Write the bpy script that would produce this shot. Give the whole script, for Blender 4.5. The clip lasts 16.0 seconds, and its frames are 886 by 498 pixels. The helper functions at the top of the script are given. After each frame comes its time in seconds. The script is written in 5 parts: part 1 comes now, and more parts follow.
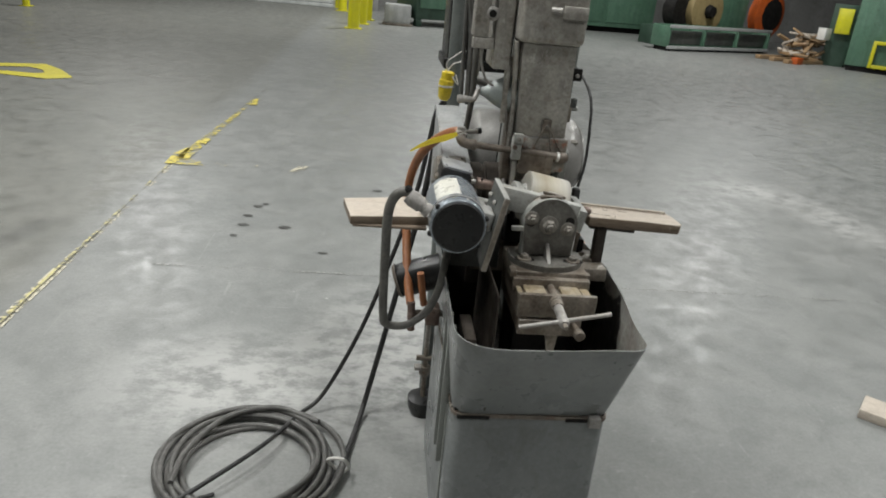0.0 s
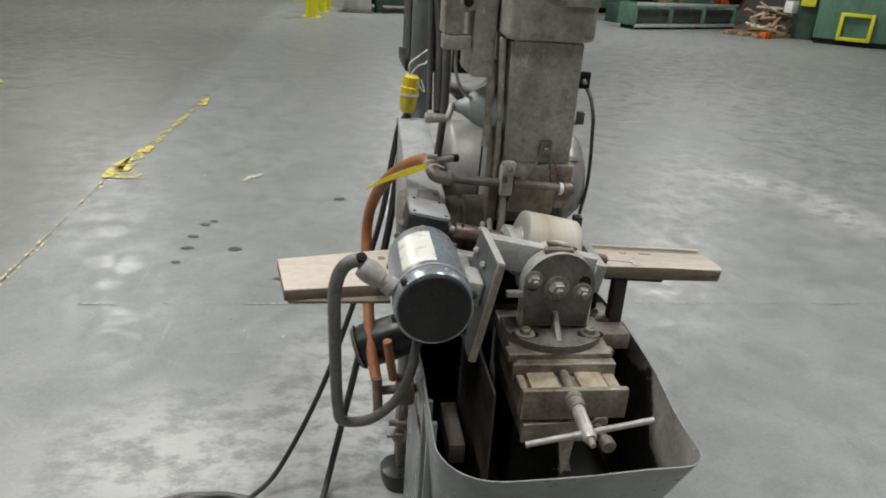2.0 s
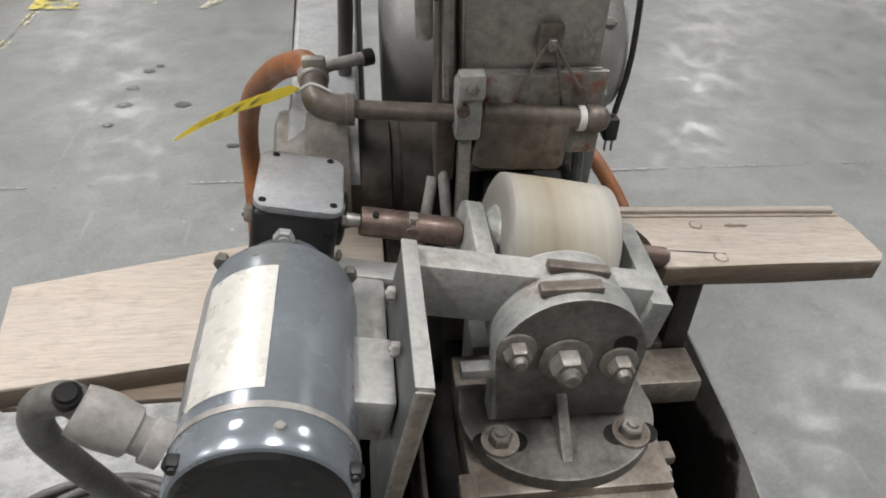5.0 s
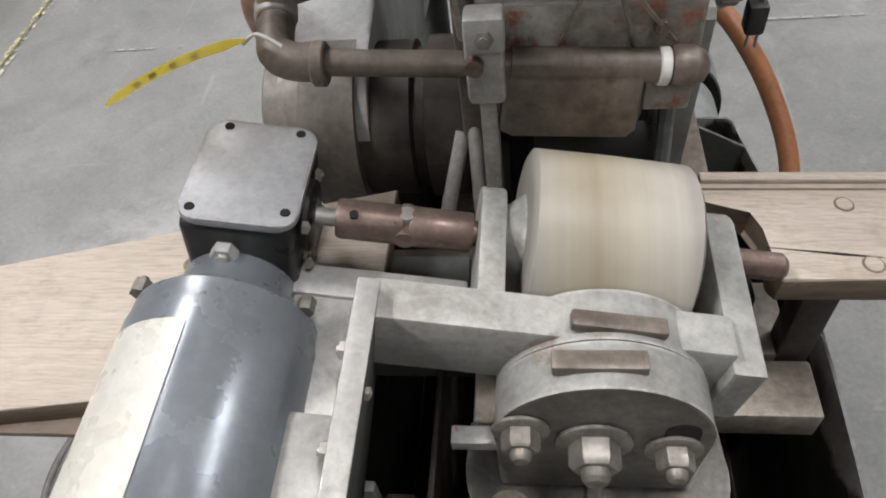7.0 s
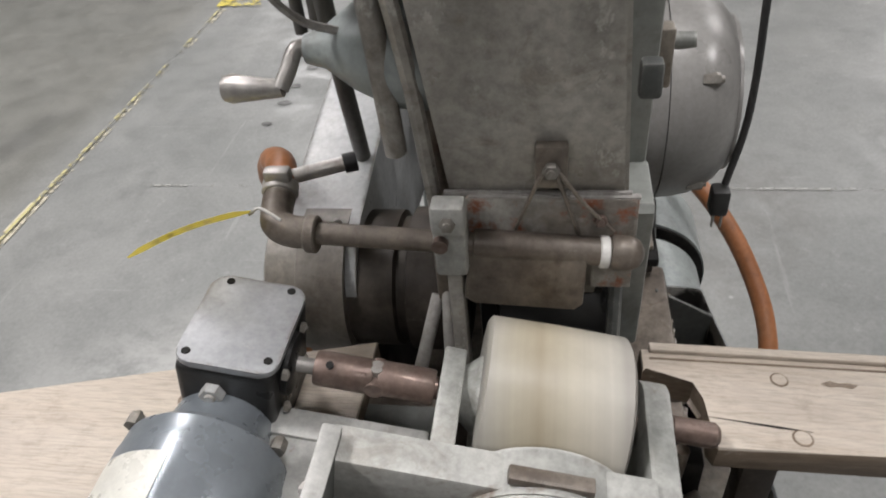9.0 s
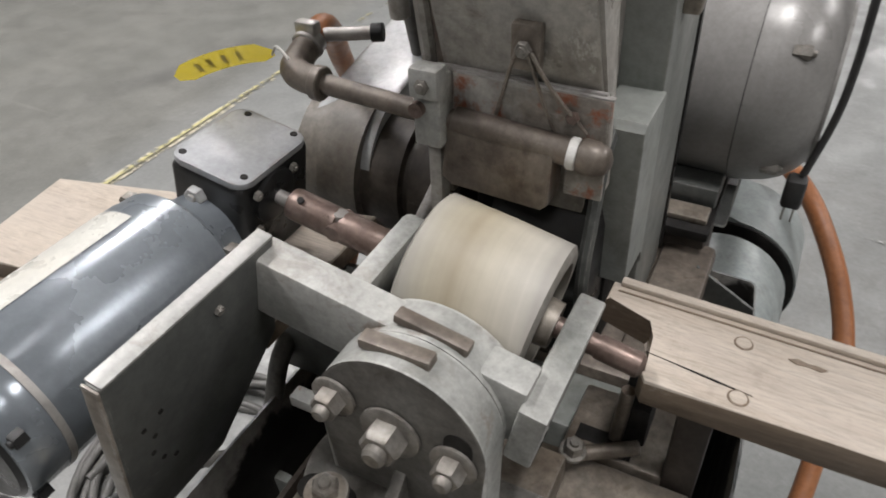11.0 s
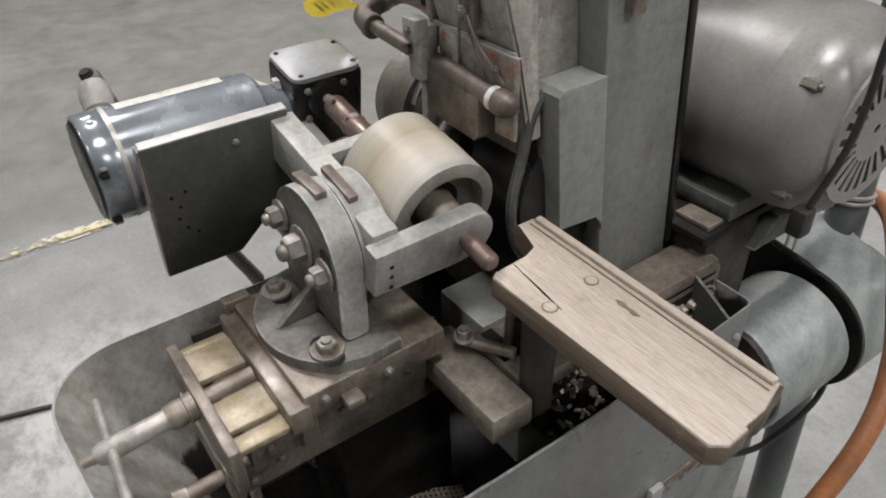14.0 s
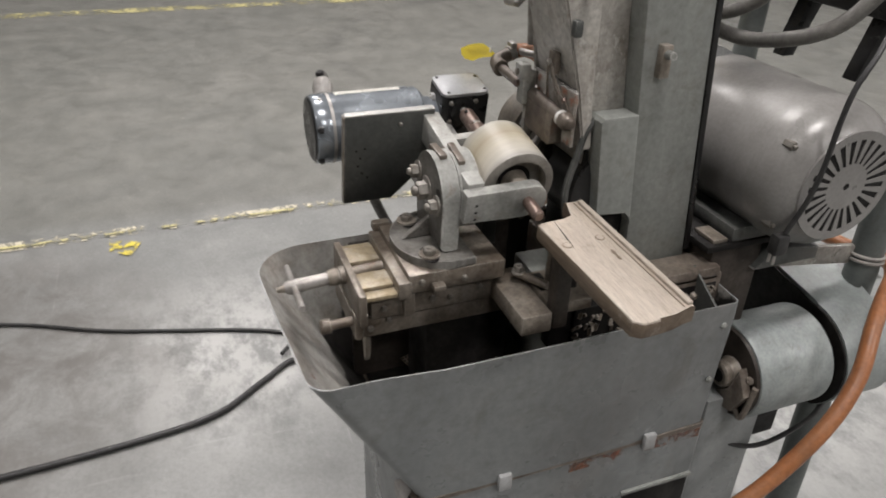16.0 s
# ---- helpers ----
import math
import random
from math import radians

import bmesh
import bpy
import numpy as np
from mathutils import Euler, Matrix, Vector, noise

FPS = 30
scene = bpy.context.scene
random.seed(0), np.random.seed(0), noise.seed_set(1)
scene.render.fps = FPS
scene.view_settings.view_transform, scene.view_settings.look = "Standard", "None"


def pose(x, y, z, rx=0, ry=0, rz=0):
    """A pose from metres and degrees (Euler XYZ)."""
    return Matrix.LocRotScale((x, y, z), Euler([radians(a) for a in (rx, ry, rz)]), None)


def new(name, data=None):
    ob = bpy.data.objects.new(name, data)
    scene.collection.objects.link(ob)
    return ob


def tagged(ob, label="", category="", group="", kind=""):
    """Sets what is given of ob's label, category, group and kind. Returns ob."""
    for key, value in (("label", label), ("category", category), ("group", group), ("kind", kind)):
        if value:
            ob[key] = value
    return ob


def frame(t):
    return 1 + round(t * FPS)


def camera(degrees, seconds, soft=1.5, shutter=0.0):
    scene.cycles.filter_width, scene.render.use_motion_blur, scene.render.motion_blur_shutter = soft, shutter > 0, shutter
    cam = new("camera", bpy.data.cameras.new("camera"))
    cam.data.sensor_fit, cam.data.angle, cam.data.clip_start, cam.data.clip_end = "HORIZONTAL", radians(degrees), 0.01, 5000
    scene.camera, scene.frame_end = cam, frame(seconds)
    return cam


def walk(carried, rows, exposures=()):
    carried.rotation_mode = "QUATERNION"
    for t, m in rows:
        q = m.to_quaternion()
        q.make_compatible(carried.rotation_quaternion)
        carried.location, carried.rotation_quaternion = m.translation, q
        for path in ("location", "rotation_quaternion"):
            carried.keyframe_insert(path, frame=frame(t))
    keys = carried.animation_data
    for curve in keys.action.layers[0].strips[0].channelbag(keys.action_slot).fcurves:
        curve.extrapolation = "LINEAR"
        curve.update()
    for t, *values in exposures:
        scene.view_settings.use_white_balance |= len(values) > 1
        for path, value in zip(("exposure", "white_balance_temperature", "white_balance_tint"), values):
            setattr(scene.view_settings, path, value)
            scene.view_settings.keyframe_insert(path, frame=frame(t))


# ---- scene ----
cam = camera(63.4, 16.0, soft=1.8, shutter=0.3)
PATH = [
    (0, -0.4263, -1.7245, 1.5089, 68.38, -5.17, -4.18),
    (0.5, -0.3698, -1.5912, 1.5175, 68.39, -7.16, -2.21),
    (1, -0.3683, -1.4652, 1.5144, 68.25, -5.47, -1.57),
    (1.5, -0.3989, -1.3339, 1.5085, 68.37, -3.63, -4.02),
    (2, -0.3814, -1.2541, 1.4899, 67.46, -3.61, -7.16),
    (2.5, -0.3011, -1.1385, 1.4704, 65.44, -4.77, -6.00),
    (3, -0.1974, -1.0193, 1.4583, 63.89, -6.67, -1.56),
    (3.5, -0.1622, -0.9047, 1.4314, 60.23, -4.29, -0.31),
    (4, -0.1701, -0.7516, 1.4188, 57.62, -2.14, -2.77),
    (4.5, -0.1911, -0.6566, 1.4181, 56.05, -1.68, -6.08),
    (4.7, -0.1870, -0.6257, 1.4091, 54.79, -1.78, -6.56),
    (6.8, -0.0544, -0.3732, 1.3789, 38.47, 5.40, 3.75),
    (7, -0.0510, -0.3648, 1.3737, 39.19, 6.02, 4.14),
    (7.5, -0.0390, -0.3533, 1.3780, 40.35, 7.17, 4.34),
    (8, -0.0225, -0.3611, 1.3894, 42.65, 7.37, 4.42),
    (8.5, -0.0163, -0.3731, 1.4084, 44.60, 6.78, 5.75),
    (9, -0.0068, -0.3952, 1.4271, 50.54, 4.75, 7.42),
    (9.5, 0.0083, -0.4281, 1.3865, 54.47, 4.01, 7.60),
    (10, 0.0383, -0.4633, 1.3725, 51.37, 4.30, 9.39),
    (10.2, 0.0555, -0.4878, 1.3723, 51.47, 2.87, 11.89),
    (12.3, 0.3209, -0.2968, 1.3298, 52.83, 5.14, 46.75),
    (12.5, 0.3343, -0.3040, 1.3346, 53.02, 4.55, 47.30),
    (13, 0.3659, -0.3178, 1.3432, 53.60, 3.21, 48.68),
    (13.5, 0.4064, -0.3500, 1.3490, 54.07, 2.77, 51.04),
    (14, 0.5314, -0.3929, 1.3695, 54.49, 1.74, 54.61),
    (14.5, 0.6335, -0.4039, 1.4008, 55.77, -0.52, 58.99),
    (15, 0.7342, -0.3780, 1.4078, 57.06, -3.65, 65.64),
    (15.5, 0.8344, -0.3976, 1.4447, 56.24, -3.09, 71.08),
    (16, 0.9434, -0.5273, 1.4611, 59.66, -1.42, 69.69),
]
walk(cam, [(t, pose(x, y, z, rx, ry, rz)) for t, x, y, z, rx, ry, rz in PATH], exposures=((0, 0, 6450, 6), (3, 0, 6450, 8), (7, 0, 6470, 12), (10, 0, 6490, 12), (12.5, 0.12, 6450, 12), (16, 0.1, 6640, 13)))

# ---- light: high-bay lamps under a closed hall roof ----
world = bpy.data.worlds.new("hall_air")
scene.world = world
world.use_nodes = True
world.node_tree.nodes["Background"].inputs[0].default_value = (0.5, 0.52, 0.55, 1)
world.node_tree.nodes["Background"].inputs[1].default_value = 0.005
scene.view_settings.exposure = 0.0
LAMP_SPOTS = [(1.3, -0.4, 180), (-3.4, -0.2, 270), (-8.2, -0.2, 180), (-3.4, 4.6, 250), (-3.4, -5.0, 85), (1.3, -5.0, 80), (1.5, 18.0, 370), (6.1, 4.8, 270), (6.1, -0.2, 140), (7.5, 14.0, 400), (-5.6, 14.4, 350)]
for lx, ly, watts in LAMP_SPOTS:
    lamp = bpy.data.lights.new("high_bay_light", "AREA")
    lamp.shape, lamp.size, lamp.size_y, lamp.energy = "RECTANGLE", 0.7, 1.6, watts
    lamp.color = (1.0, 0.98, 0.975)
    ob = new("high_bay_light", lamp)
    ob.location = (lx, ly, 6.4)


# ---- materials ----
def nodes_of(name):
    m = bpy.data.materials.new(name)
    m.use_nodes = True
    t = m.node_tree
    return m, t, t.nodes["Principled BSDF"]


def ramp(t, src, stops):
    n = t.nodes.new("ShaderNodeValToRGB")
    while len(n.color_ramp.elements) < len(stops):
        n.color_ramp.elements.new(0.5)
    for e, (p, c) in zip(n.color_ramp.elements, stops):
        e.position, e.color = p, (c, c, c, 1) if isinstance(c, (int, float)) else (*c, 1)
    t.links.new(src, n.inputs[0])
    return n.outputs[0]


def noise_tex(t, scale, detail=6, rough=0.6, stretch=(1, 1, 1), coords="Object", distort=0.0):
    tc, mp, n = t.nodes.new("ShaderNodeTexCoord"), t.nodes.new("ShaderNodeMapping"), t.nodes.new("ShaderNodeTexNoise")
    mp.inputs["Scale"].default_value = stretch
    n.inputs["Scale"].default_value, n.inputs["Detail"].default_value, n.inputs["Roughness"].default_value = scale, detail, rough
    n.inputs["Distortion"].default_value = distort
    t.links.new(tc.outputs[coords], mp.inputs[0])
    t.links.new(mp.outputs[0], n.inputs["Vector"])
    return n.outputs[0]


def mix(t, fac, a, b, kind="MIX"):
    n = t.nodes.new("ShaderNodeMix")
    n.data_type, n.blend_type = "RGBA", kind
    for sock, v in ((n.inputs[0], fac), (n.inputs[6], a), (n.inputs[7], b)):
        if isinstance(v, (int, float)):
            sock.default_value = v
        elif isinstance(v, tuple):
            sock.default_value = (*v, 1)
        else:
            t.links.new(v, sock)
    return n.outputs[2]


def bump(t, bsdf, src, strength, dist=0.002):
    b = t.nodes.new("ShaderNodeBump")
    b.inputs["Strength"].default_value, b.inputs["Distance"].default_value = strength, dist
    t.links.new(src, b.inputs["Height"])
    t.links.new(b.outputs[0], bsdf.inputs["Normal"])


def surface(name, base, worn, rough=0.5, metal=0.0, big=9, fine=120, wear=(0.45, 0.7), relief=0.15, grime=0.5, stretch=(1, 1, 1), rust=None, rust_at=(0.6, 0.72), edge=None, flecks=None, gloss=0.5):
    """A used surface: base colour, patches of a second colour, fine grime, uneven gloss and relief."""
    m, t, b = nodes_of(name)
    patches = noise_tex(t, big, 8, 0.65, stretch)
    grain = noise_tex(t, fine, 4, 0.7, stretch)
    c = mix(t, ramp(t, patches, [(wear[0], 0.0), (wear[1], 1.0)]), base, worn)
    dark = ramp(t, grain, [(0.3, 1 - grime * 0.6), (0.65, 1.0)])
    c = mix(t, 1.0, c, dark, "MULTIPLY")
    streak = ramp(t, noise_tex(t, big * 2.3, 5, 0.6, (1, 1, 0.18)), [(0.35, 1 - grime * 0.5), (0.6, 1.0)])
    c = mix(t, 1.0, c, streak, "MULTIPLY")
    if rust:
        c = mix(t, ramp(t, noise_tex(t, big * 1.7, 9, 0.7), [(rust_at[0], 0.0), (rust_at[1], 1.0)]), c, rust)
    if flecks:
        spots = mix(t, 1.0, ramp(t, noise_tex(t, 70, 6, 0.75, (1, 1, 0.6)), [(0.55, 0.0), (0.62, 1.0)]), ramp(t, noise_tex(t, 8, 4, 0.6), [(0.45, 0.0), (0.58, 0.9)]), "MULTIPLY")
        c = mix(t, spots, c, flecks)
    if edge:
        bv, ge, dt = t.nodes.new("ShaderNodeBevel"), t.nodes.new("ShaderNodeNewGeometry"), t.nodes.new("ShaderNodeVectorMath")
        bv.samples, dt.operation = 4, "DOT_PRODUCT"
        bv.inputs["Radius"].default_value = 0.005
        t.links.new(bv.outputs[0], dt.inputs[0])
        t.links.new(ge.outputs["True Normal"], dt.inputs[1])
        chips = mix(t, 1.0, ramp(t, dt.outputs["Value"], [(0.8, 1.0), (0.97, 0.0)]), ramp(t, noise_tex(t, 45, 6, 0.7), [(0.42, 0.0), (0.56, 0.85)]), "MULTIPLY")
        c = mix(t, chips, c, edge)
    if grime >= 0.35:
        blots = ramp(t, noise_tex(t, big * 3.1, 10, 0.72, distort=0.7), [(0.54, 0.0), (0.66, grime * 0.9)])
        c = mix(t, blots, c, mix(t, 1.0, c, (0.5, 0.43, 0.36), "MULTIPLY"))
        scuffs = ramp(t, noise_tex(t, 34, 8, 0.8, (0.5, 1.6, 1.6), distort=0.4), [(0.62, 0.0), (0.7, 0.4)])
        c = mix(t, scuffs, c, mix(t, 0.3, worn, (0.75, 0.73, 0.68)))
    b.inputs["Specular IOR Level"].default_value = gloss
    t.links.new(c, b.inputs["Base Color"])
    r = ramp(t, noise_tex(t, big * 3, 5, 0.6), [(0.3, max(rough - 0.14, 0.05)), (0.7, min(rough + 0.16, 1))])
    t.links.new(r, b.inputs["Roughness"])
    b.inputs["Metallic"].default_value = metal
    if relief:
        bump(t, b, grain, relief, 0.0015)
    return m


PAINT = surface("grey_machine_paint", (0.28, 0.294, 0.272), (0.335, 0.347, 0.322), 0.42, 0.0, 5, 90, grime=0.4, relief=0.06, edge=(0.34, 0.34, 0.31), rust=(0.13, 0.115, 0.095), rust_at=(0.62, 0.8))
OILY = surface("oily_brown_grey_paint", (0.345, 0.32, 0.283), (0.53, 0.51, 0.463), 0.36, 0.1, 7, 100, wear=(0.36, 0.62), grime=0.6, rust=(0.135, 0.095, 0.07), rust_at=(0.6, 0.76), edge=(0.42, 0.40, 0.36), flecks=(0.55, 0.54, 0.5))
DRUM = surface("dirty_brown_grey_paint", (0.19, 0.17, 0.145), (0.33, 0.305, 0.268), 0.46, 0.1, 8, 110, wear=(0.38, 0.64), grime=0.55)
BROWN = surface("rusty_oily_steel", (0.145, 0.118, 0.096), (0.33, 0.285, 0.235), 0.46, 0.25, 11, 110, wear=(0.38, 0.64), grime=0.6, rust=(0.15, 0.08, 0.052), rust_at=(0.58, 0.74), edge=(0.33, 0.3, 0.26))
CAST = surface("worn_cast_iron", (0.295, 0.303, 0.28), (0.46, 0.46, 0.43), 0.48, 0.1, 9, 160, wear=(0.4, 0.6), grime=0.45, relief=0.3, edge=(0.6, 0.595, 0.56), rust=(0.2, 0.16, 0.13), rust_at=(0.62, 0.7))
# Darker copy of the cast iron, for grime and painted shade
CASTDARK = surface("grimy_shaded_cast_iron", (0.12, 0.112, 0.098), (0.29, 0.282, 0.258), 0.46, 0.15, 9, 150, wear=(0.38, 0.64), grime=0.6, relief=0.35, edge=(0.38, 0.37, 0.34))
SLIDE = surface("grimy_machined_steel", (0.19, 0.155, 0.12), (0.39, 0.35, 0.295), 0.42, 0.3, 12, 130, wear=(0.38, 0.64), grime=0.6, rust=(0.16, 0.085, 0.05), rust_at=(0.62, 0.75), edge=(0.44, 0.42, 0.38))
DARKPLATE = surface("dark_painted_plate", (0.085, 0.09, 0.085), (0.135, 0.14, 0.13), 0.45, 0.1, 5, 110, grime=0.5, edge=(0.4, 0.4, 0.37))
LIGHTEDGE = surface("bright_steel", (0.44, 0.44, 0.415), (0.54, 0.535, 0.51), 0.4, 0.25, 12, 150, grime=0.4, rust=(0.24, 0.18, 0.15), rust_at=(0.62, 0.66))
BRIGHT = surface("worn_bare_steel", (0.5, 0.48, 0.45), (0.36, 0.33, 0.3), 0.42, 0.45, 25, 150, grime=0.4)
BOLT = surface("dull_plated_bolt", (0.33, 0.312, 0.28), (0.2, 0.175, 0.145), 0.45, 0.5, 40, 200, grime=0.5)
COPPER = surface("brown_bronze_coupling", (0.21, 0.15, 0.125), (0.30, 0.235, 0.20), 0.4, 0.5, 30, 160, grime=0.5)
MOTORBLUE = surface("glossy_blue_grey_enamel", (0.30, 0.335, 0.365), (0.34, 0.372, 0.402), 0.27, 0.5, 4, 120, wear=(0.3, 0.8), grime=0.25, relief=0.03)
MOTORGREY = surface("dusty_grey_motor_paint", (0.255, 0.247, 0.233), (0.33, 0.322, 0.305), 0.38, 0.1, 4, 140, grime=0.3, relief=0.05)
PALEGREY = surface("pale_grey_paint", (0.45, 0.46, 0.458), (0.53, 0.54, 0.532), 0.4, 0.05, 6, 140, grime=0.4, rust=(0.2, 0.17, 0.15), rust_at=(0.66, 0.78), edge=(0.2, 0.18, 0.15))
GREENGREY = surface("pale_green_grey_paint", (0.34, 0.375, 0.365), (0.42, 0.45, 0.435), 0.42, 0.05, 9, 140, grime=0.35)
COVERGREY = surface("dull_grey_cover_paint", (0.39, 0.40, 0.41), (0.47, 0.475, 0.48), 0.4, 0.1, 8, 140, grime=0.36, rust=(0.2, 0.14, 0.11), rust_at=(0.66, 0.74), edge=(0.16, 0.13, 0.11))
RUSTPLATE = surface("rust_streaked_plate", (0.28, 0.25, 0.215), (0.46, 0.44, 0.4), 0.5, 0.1, 13, 130, wear=(0.45, 0.6), grime=0.55, rust=(0.26, 0.09, 0.045), rust_at=(0.5, 0.58), edge=(0.5, 0.48, 0.43))
WAY = surface("oil_stained_slide_metal", (0.42, 0.345, 0.225), (0.5, 0.45, 0.37), 0.42, 0.2, 22, 140, grime=0.5)
# Dark brown iron, also used where shade is put into the colour
DARKBROWN = surface("dark_brown_shaded_iron", (0.06, 0.05, 0.042), (0.105, 0.09, 0.075), 0.5, 0.1, 10, 110, grime=0.6, gloss=0.3)
POSTPAINT = surface("dark_green_grey_paint", (0.13, 0.145, 0.138), (0.17, 0.185, 0.175), 0.42, 0.0, 6, 90, grime=0.35)
RIM = surface("dark_worn_wheel_rim", (0.22, 0.205, 0.18), (0.3, 0.285, 0.255), 0.5, 0.0, 20, 150, grime=0.4)
BLACK = surface("black_enamel", (0.018, 0.018, 0.018), (0.035, 0.034, 0.032), 0.35, 0.0, 12, 120, grime=0.4, gloss=0.35)
# Near-black: dark steel, and shade put into colour in recesses and holes
VOID = surface("dark_steel_and_shade", (0.012, 0.011, 0.0105), (0.032, 0.03, 0.027), 0.55, 0.0, 10, 80, grime=0.6, gloss=0.2)
TANKPAINT = surface("smooth_grey_tank_paint", (0.225, 0.238, 0.236), (0.27, 0.28, 0.273), 0.32, 0.05, 3, 60, grime=0.36, relief=0.02, rust=(0.14, 0.10, 0.08), rust_at=(0.7, 0.8), edge=(0.33, 0.32, 0.3))
TANKINSIDE = surface("splashed_shaded_tank_inside", (0.45, 0.44, 0.405), (0.28, 0.245, 0.21), 0.6, 0.05, 9, 90, grime=0.5, rust=(0.16, 0.06, 0.05), rust_at=(0.66, 0.72))
# Paint the tank's inner shade: walls blacken low down along a wavy edge
shade_tree = TANKINSIDE.node_tree
shell = shade_tree.nodes["Principled BSDF"]
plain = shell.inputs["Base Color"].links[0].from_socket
shade_at, shade_xyz, shade_sum = shade_tree.nodes.new("ShaderNodeTexCoord"), shade_tree.nodes.new("ShaderNodeSeparateXYZ"), shade_tree.nodes.new("ShaderNodeMath")
shade_tree.links.new(shade_at.outputs["Object"], shade_xyz.inputs[0])
front_low = shade_tree.nodes.new("ShaderNodeMapRange")
shade_tree.links.new(shade_xyz.outputs[1], front_low.inputs[0])
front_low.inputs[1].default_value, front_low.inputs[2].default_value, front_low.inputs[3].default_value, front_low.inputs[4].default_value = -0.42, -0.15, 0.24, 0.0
shade_sum.operation = "ADD"
shade_tree.links.new(shade_xyz.outputs[2], shade_sum.inputs[0])
shade_tree.links.new(front_low.outputs[0], shade_sum.inputs[1])
wavy = shade_tree.nodes.new("ShaderNodeMath")
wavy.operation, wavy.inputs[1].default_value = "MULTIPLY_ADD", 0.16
shade_tree.links.new(noise_tex(shade_tree, 14, 5, 0.6), wavy.inputs[0])
shade_tree.links.new(shade_sum.outputs[0], wavy.inputs[2])
shade_tree.links.new(mix(shade_tree, ramp(shade_tree, wavy.outputs[0], [(0.842, 1.0), (0.856, 0.0)]), plain, (0.02, 0.018, 0.016)), shell.inputs["Base Color"])
NAMEPLATE = surface("silver_white_label", (0.72, 0.71, 0.65), (0.68, 0.66, 0.59), 0.32, 0.1, 12, 160, grime=0.25, relief=0.0)
HOSE = surface("orange_rubber_hose", (0.42, 0.165, 0.065), (0.35, 0.17, 0.085), 0.45, 0.0, 12, 120, grime=0.45)
CONDUIT = surface("dusty_grey_conduit", (0.16, 0.155, 0.14), (0.22, 0.21, 0.19), 0.5, 0.0, 20, 160, grime=0.5)
CABLE = surface("black_rubber_cable", (0.03, 0.03, 0.03), (0.055, 0.053, 0.05), 0.5, 0.0, 20, 150, grime=0.4)
CABLEGREY = surface("dusty_grey_cable", (0.11, 0.108, 0.10), (0.17, 0.165, 0.155), 0.45, 0.0, 20, 150, grime=0.4)
FITTING = surface("whitish_plastic_fitting", (0.40, 0.385, 0.36), (0.30, 0.28, 0.26), 0.5, 0.0, 30, 150, grime=0.4)
YELLOWPLASTIC = surface("yellow_plug_plastic", (0.75, 0.58, 0.03), (0.6, 0.45, 0.04), 0.4, 0.0, 30, 150, grime=0.35)
TAGYELLOW = surface("yellow_card", (0.72, 0.58, 0.03), (0.62, 0.48, 0.03), 0.5, 0.0, 10, 100, grime=0.15, relief=0.0)
leaf = TAGYELLOW.node_tree
shine, both = leaf.nodes.new("ShaderNodeBsdfTranslucent"), leaf.nodes.new("ShaderNodeMixShader")
shine.inputs[0].default_value, both.inputs[0].default_value = (0.85, 0.68, 0.05, 1), 0.3
leaf.links.new(leaf.nodes["Principled BSDF"].outputs[0], both.inputs[1])
leaf.links.new(shine.outputs[0], both.inputs[2])
leaf.links.new(both.outputs[0], leaf.nodes["Material Output"].inputs[0])
TAGINK = surface("dark_marker_ink", (0.05, 0.045, 0.03), (0.08, 0.07, 0.04), 0.6, 0.0, 10, 100, grime=0.1, relief=0.0)
STRING = surface("white_string", (0.7, 0.69, 0.65), (0.6, 0.58, 0.53), 0.7, 0.0, 40, 200, grime=0.3)
TAPE = surface("white_thread_tape", (0.8, 0.79, 0.75), (0.6, 0.58, 0.53), 0.5, 0.0, 40, 200, grime=0.3)
BOLLARD = surface("yellow_bollard_paint", (0.72, 0.68, 0.02), (0.62, 0.58, 0.04), 0.35, 0.0, 4, 60, grime=0.25)
GREEN = surface("green_machine_paint", (0.10, 0.205, 0.135), (0.14, 0.255, 0.18), 0.45, 0.0, 3, 40, grime=0.45)
GREENDARK = surface("dark_green_machine_paint", (0.035, 0.075, 0.05), (0.06, 0.105, 0.075), 0.5, 0.0, 3, 40, grime=0.5)
ORANGE = surface("orange_wheel_paint", (0.6, 0.12, 0.02), (0.45, 0.1, 0.03), 0.45, 0.0, 4, 40, grime=0.4)
TAN = surface("tan_cardboard_reel", (0.36, 0.28, 0.13), (0.3, 0.22, 0.1), 0.6, 0.0, 5, 60, grime=0.4)
DOORMAT = surface("white_roll_door_paint", (0.62, 0.64, 0.63), (0.5, 0.52, 0.51), 0.4, 0.0, 2, 40, grime=0.3)
WALLMAT = surface("grey_block_wall_paint", (0.3, 0.3, 0.29), (0.24, 0.24, 0.235), 0.7, 0.0, 1, 20, grime=0.4)
ROOFMAT = surface("white_roof_deck", (0.55, 0.55, 0.54), (0.45, 0.45, 0.44), 0.7, 0.0, 1, 20, grime=0.3)


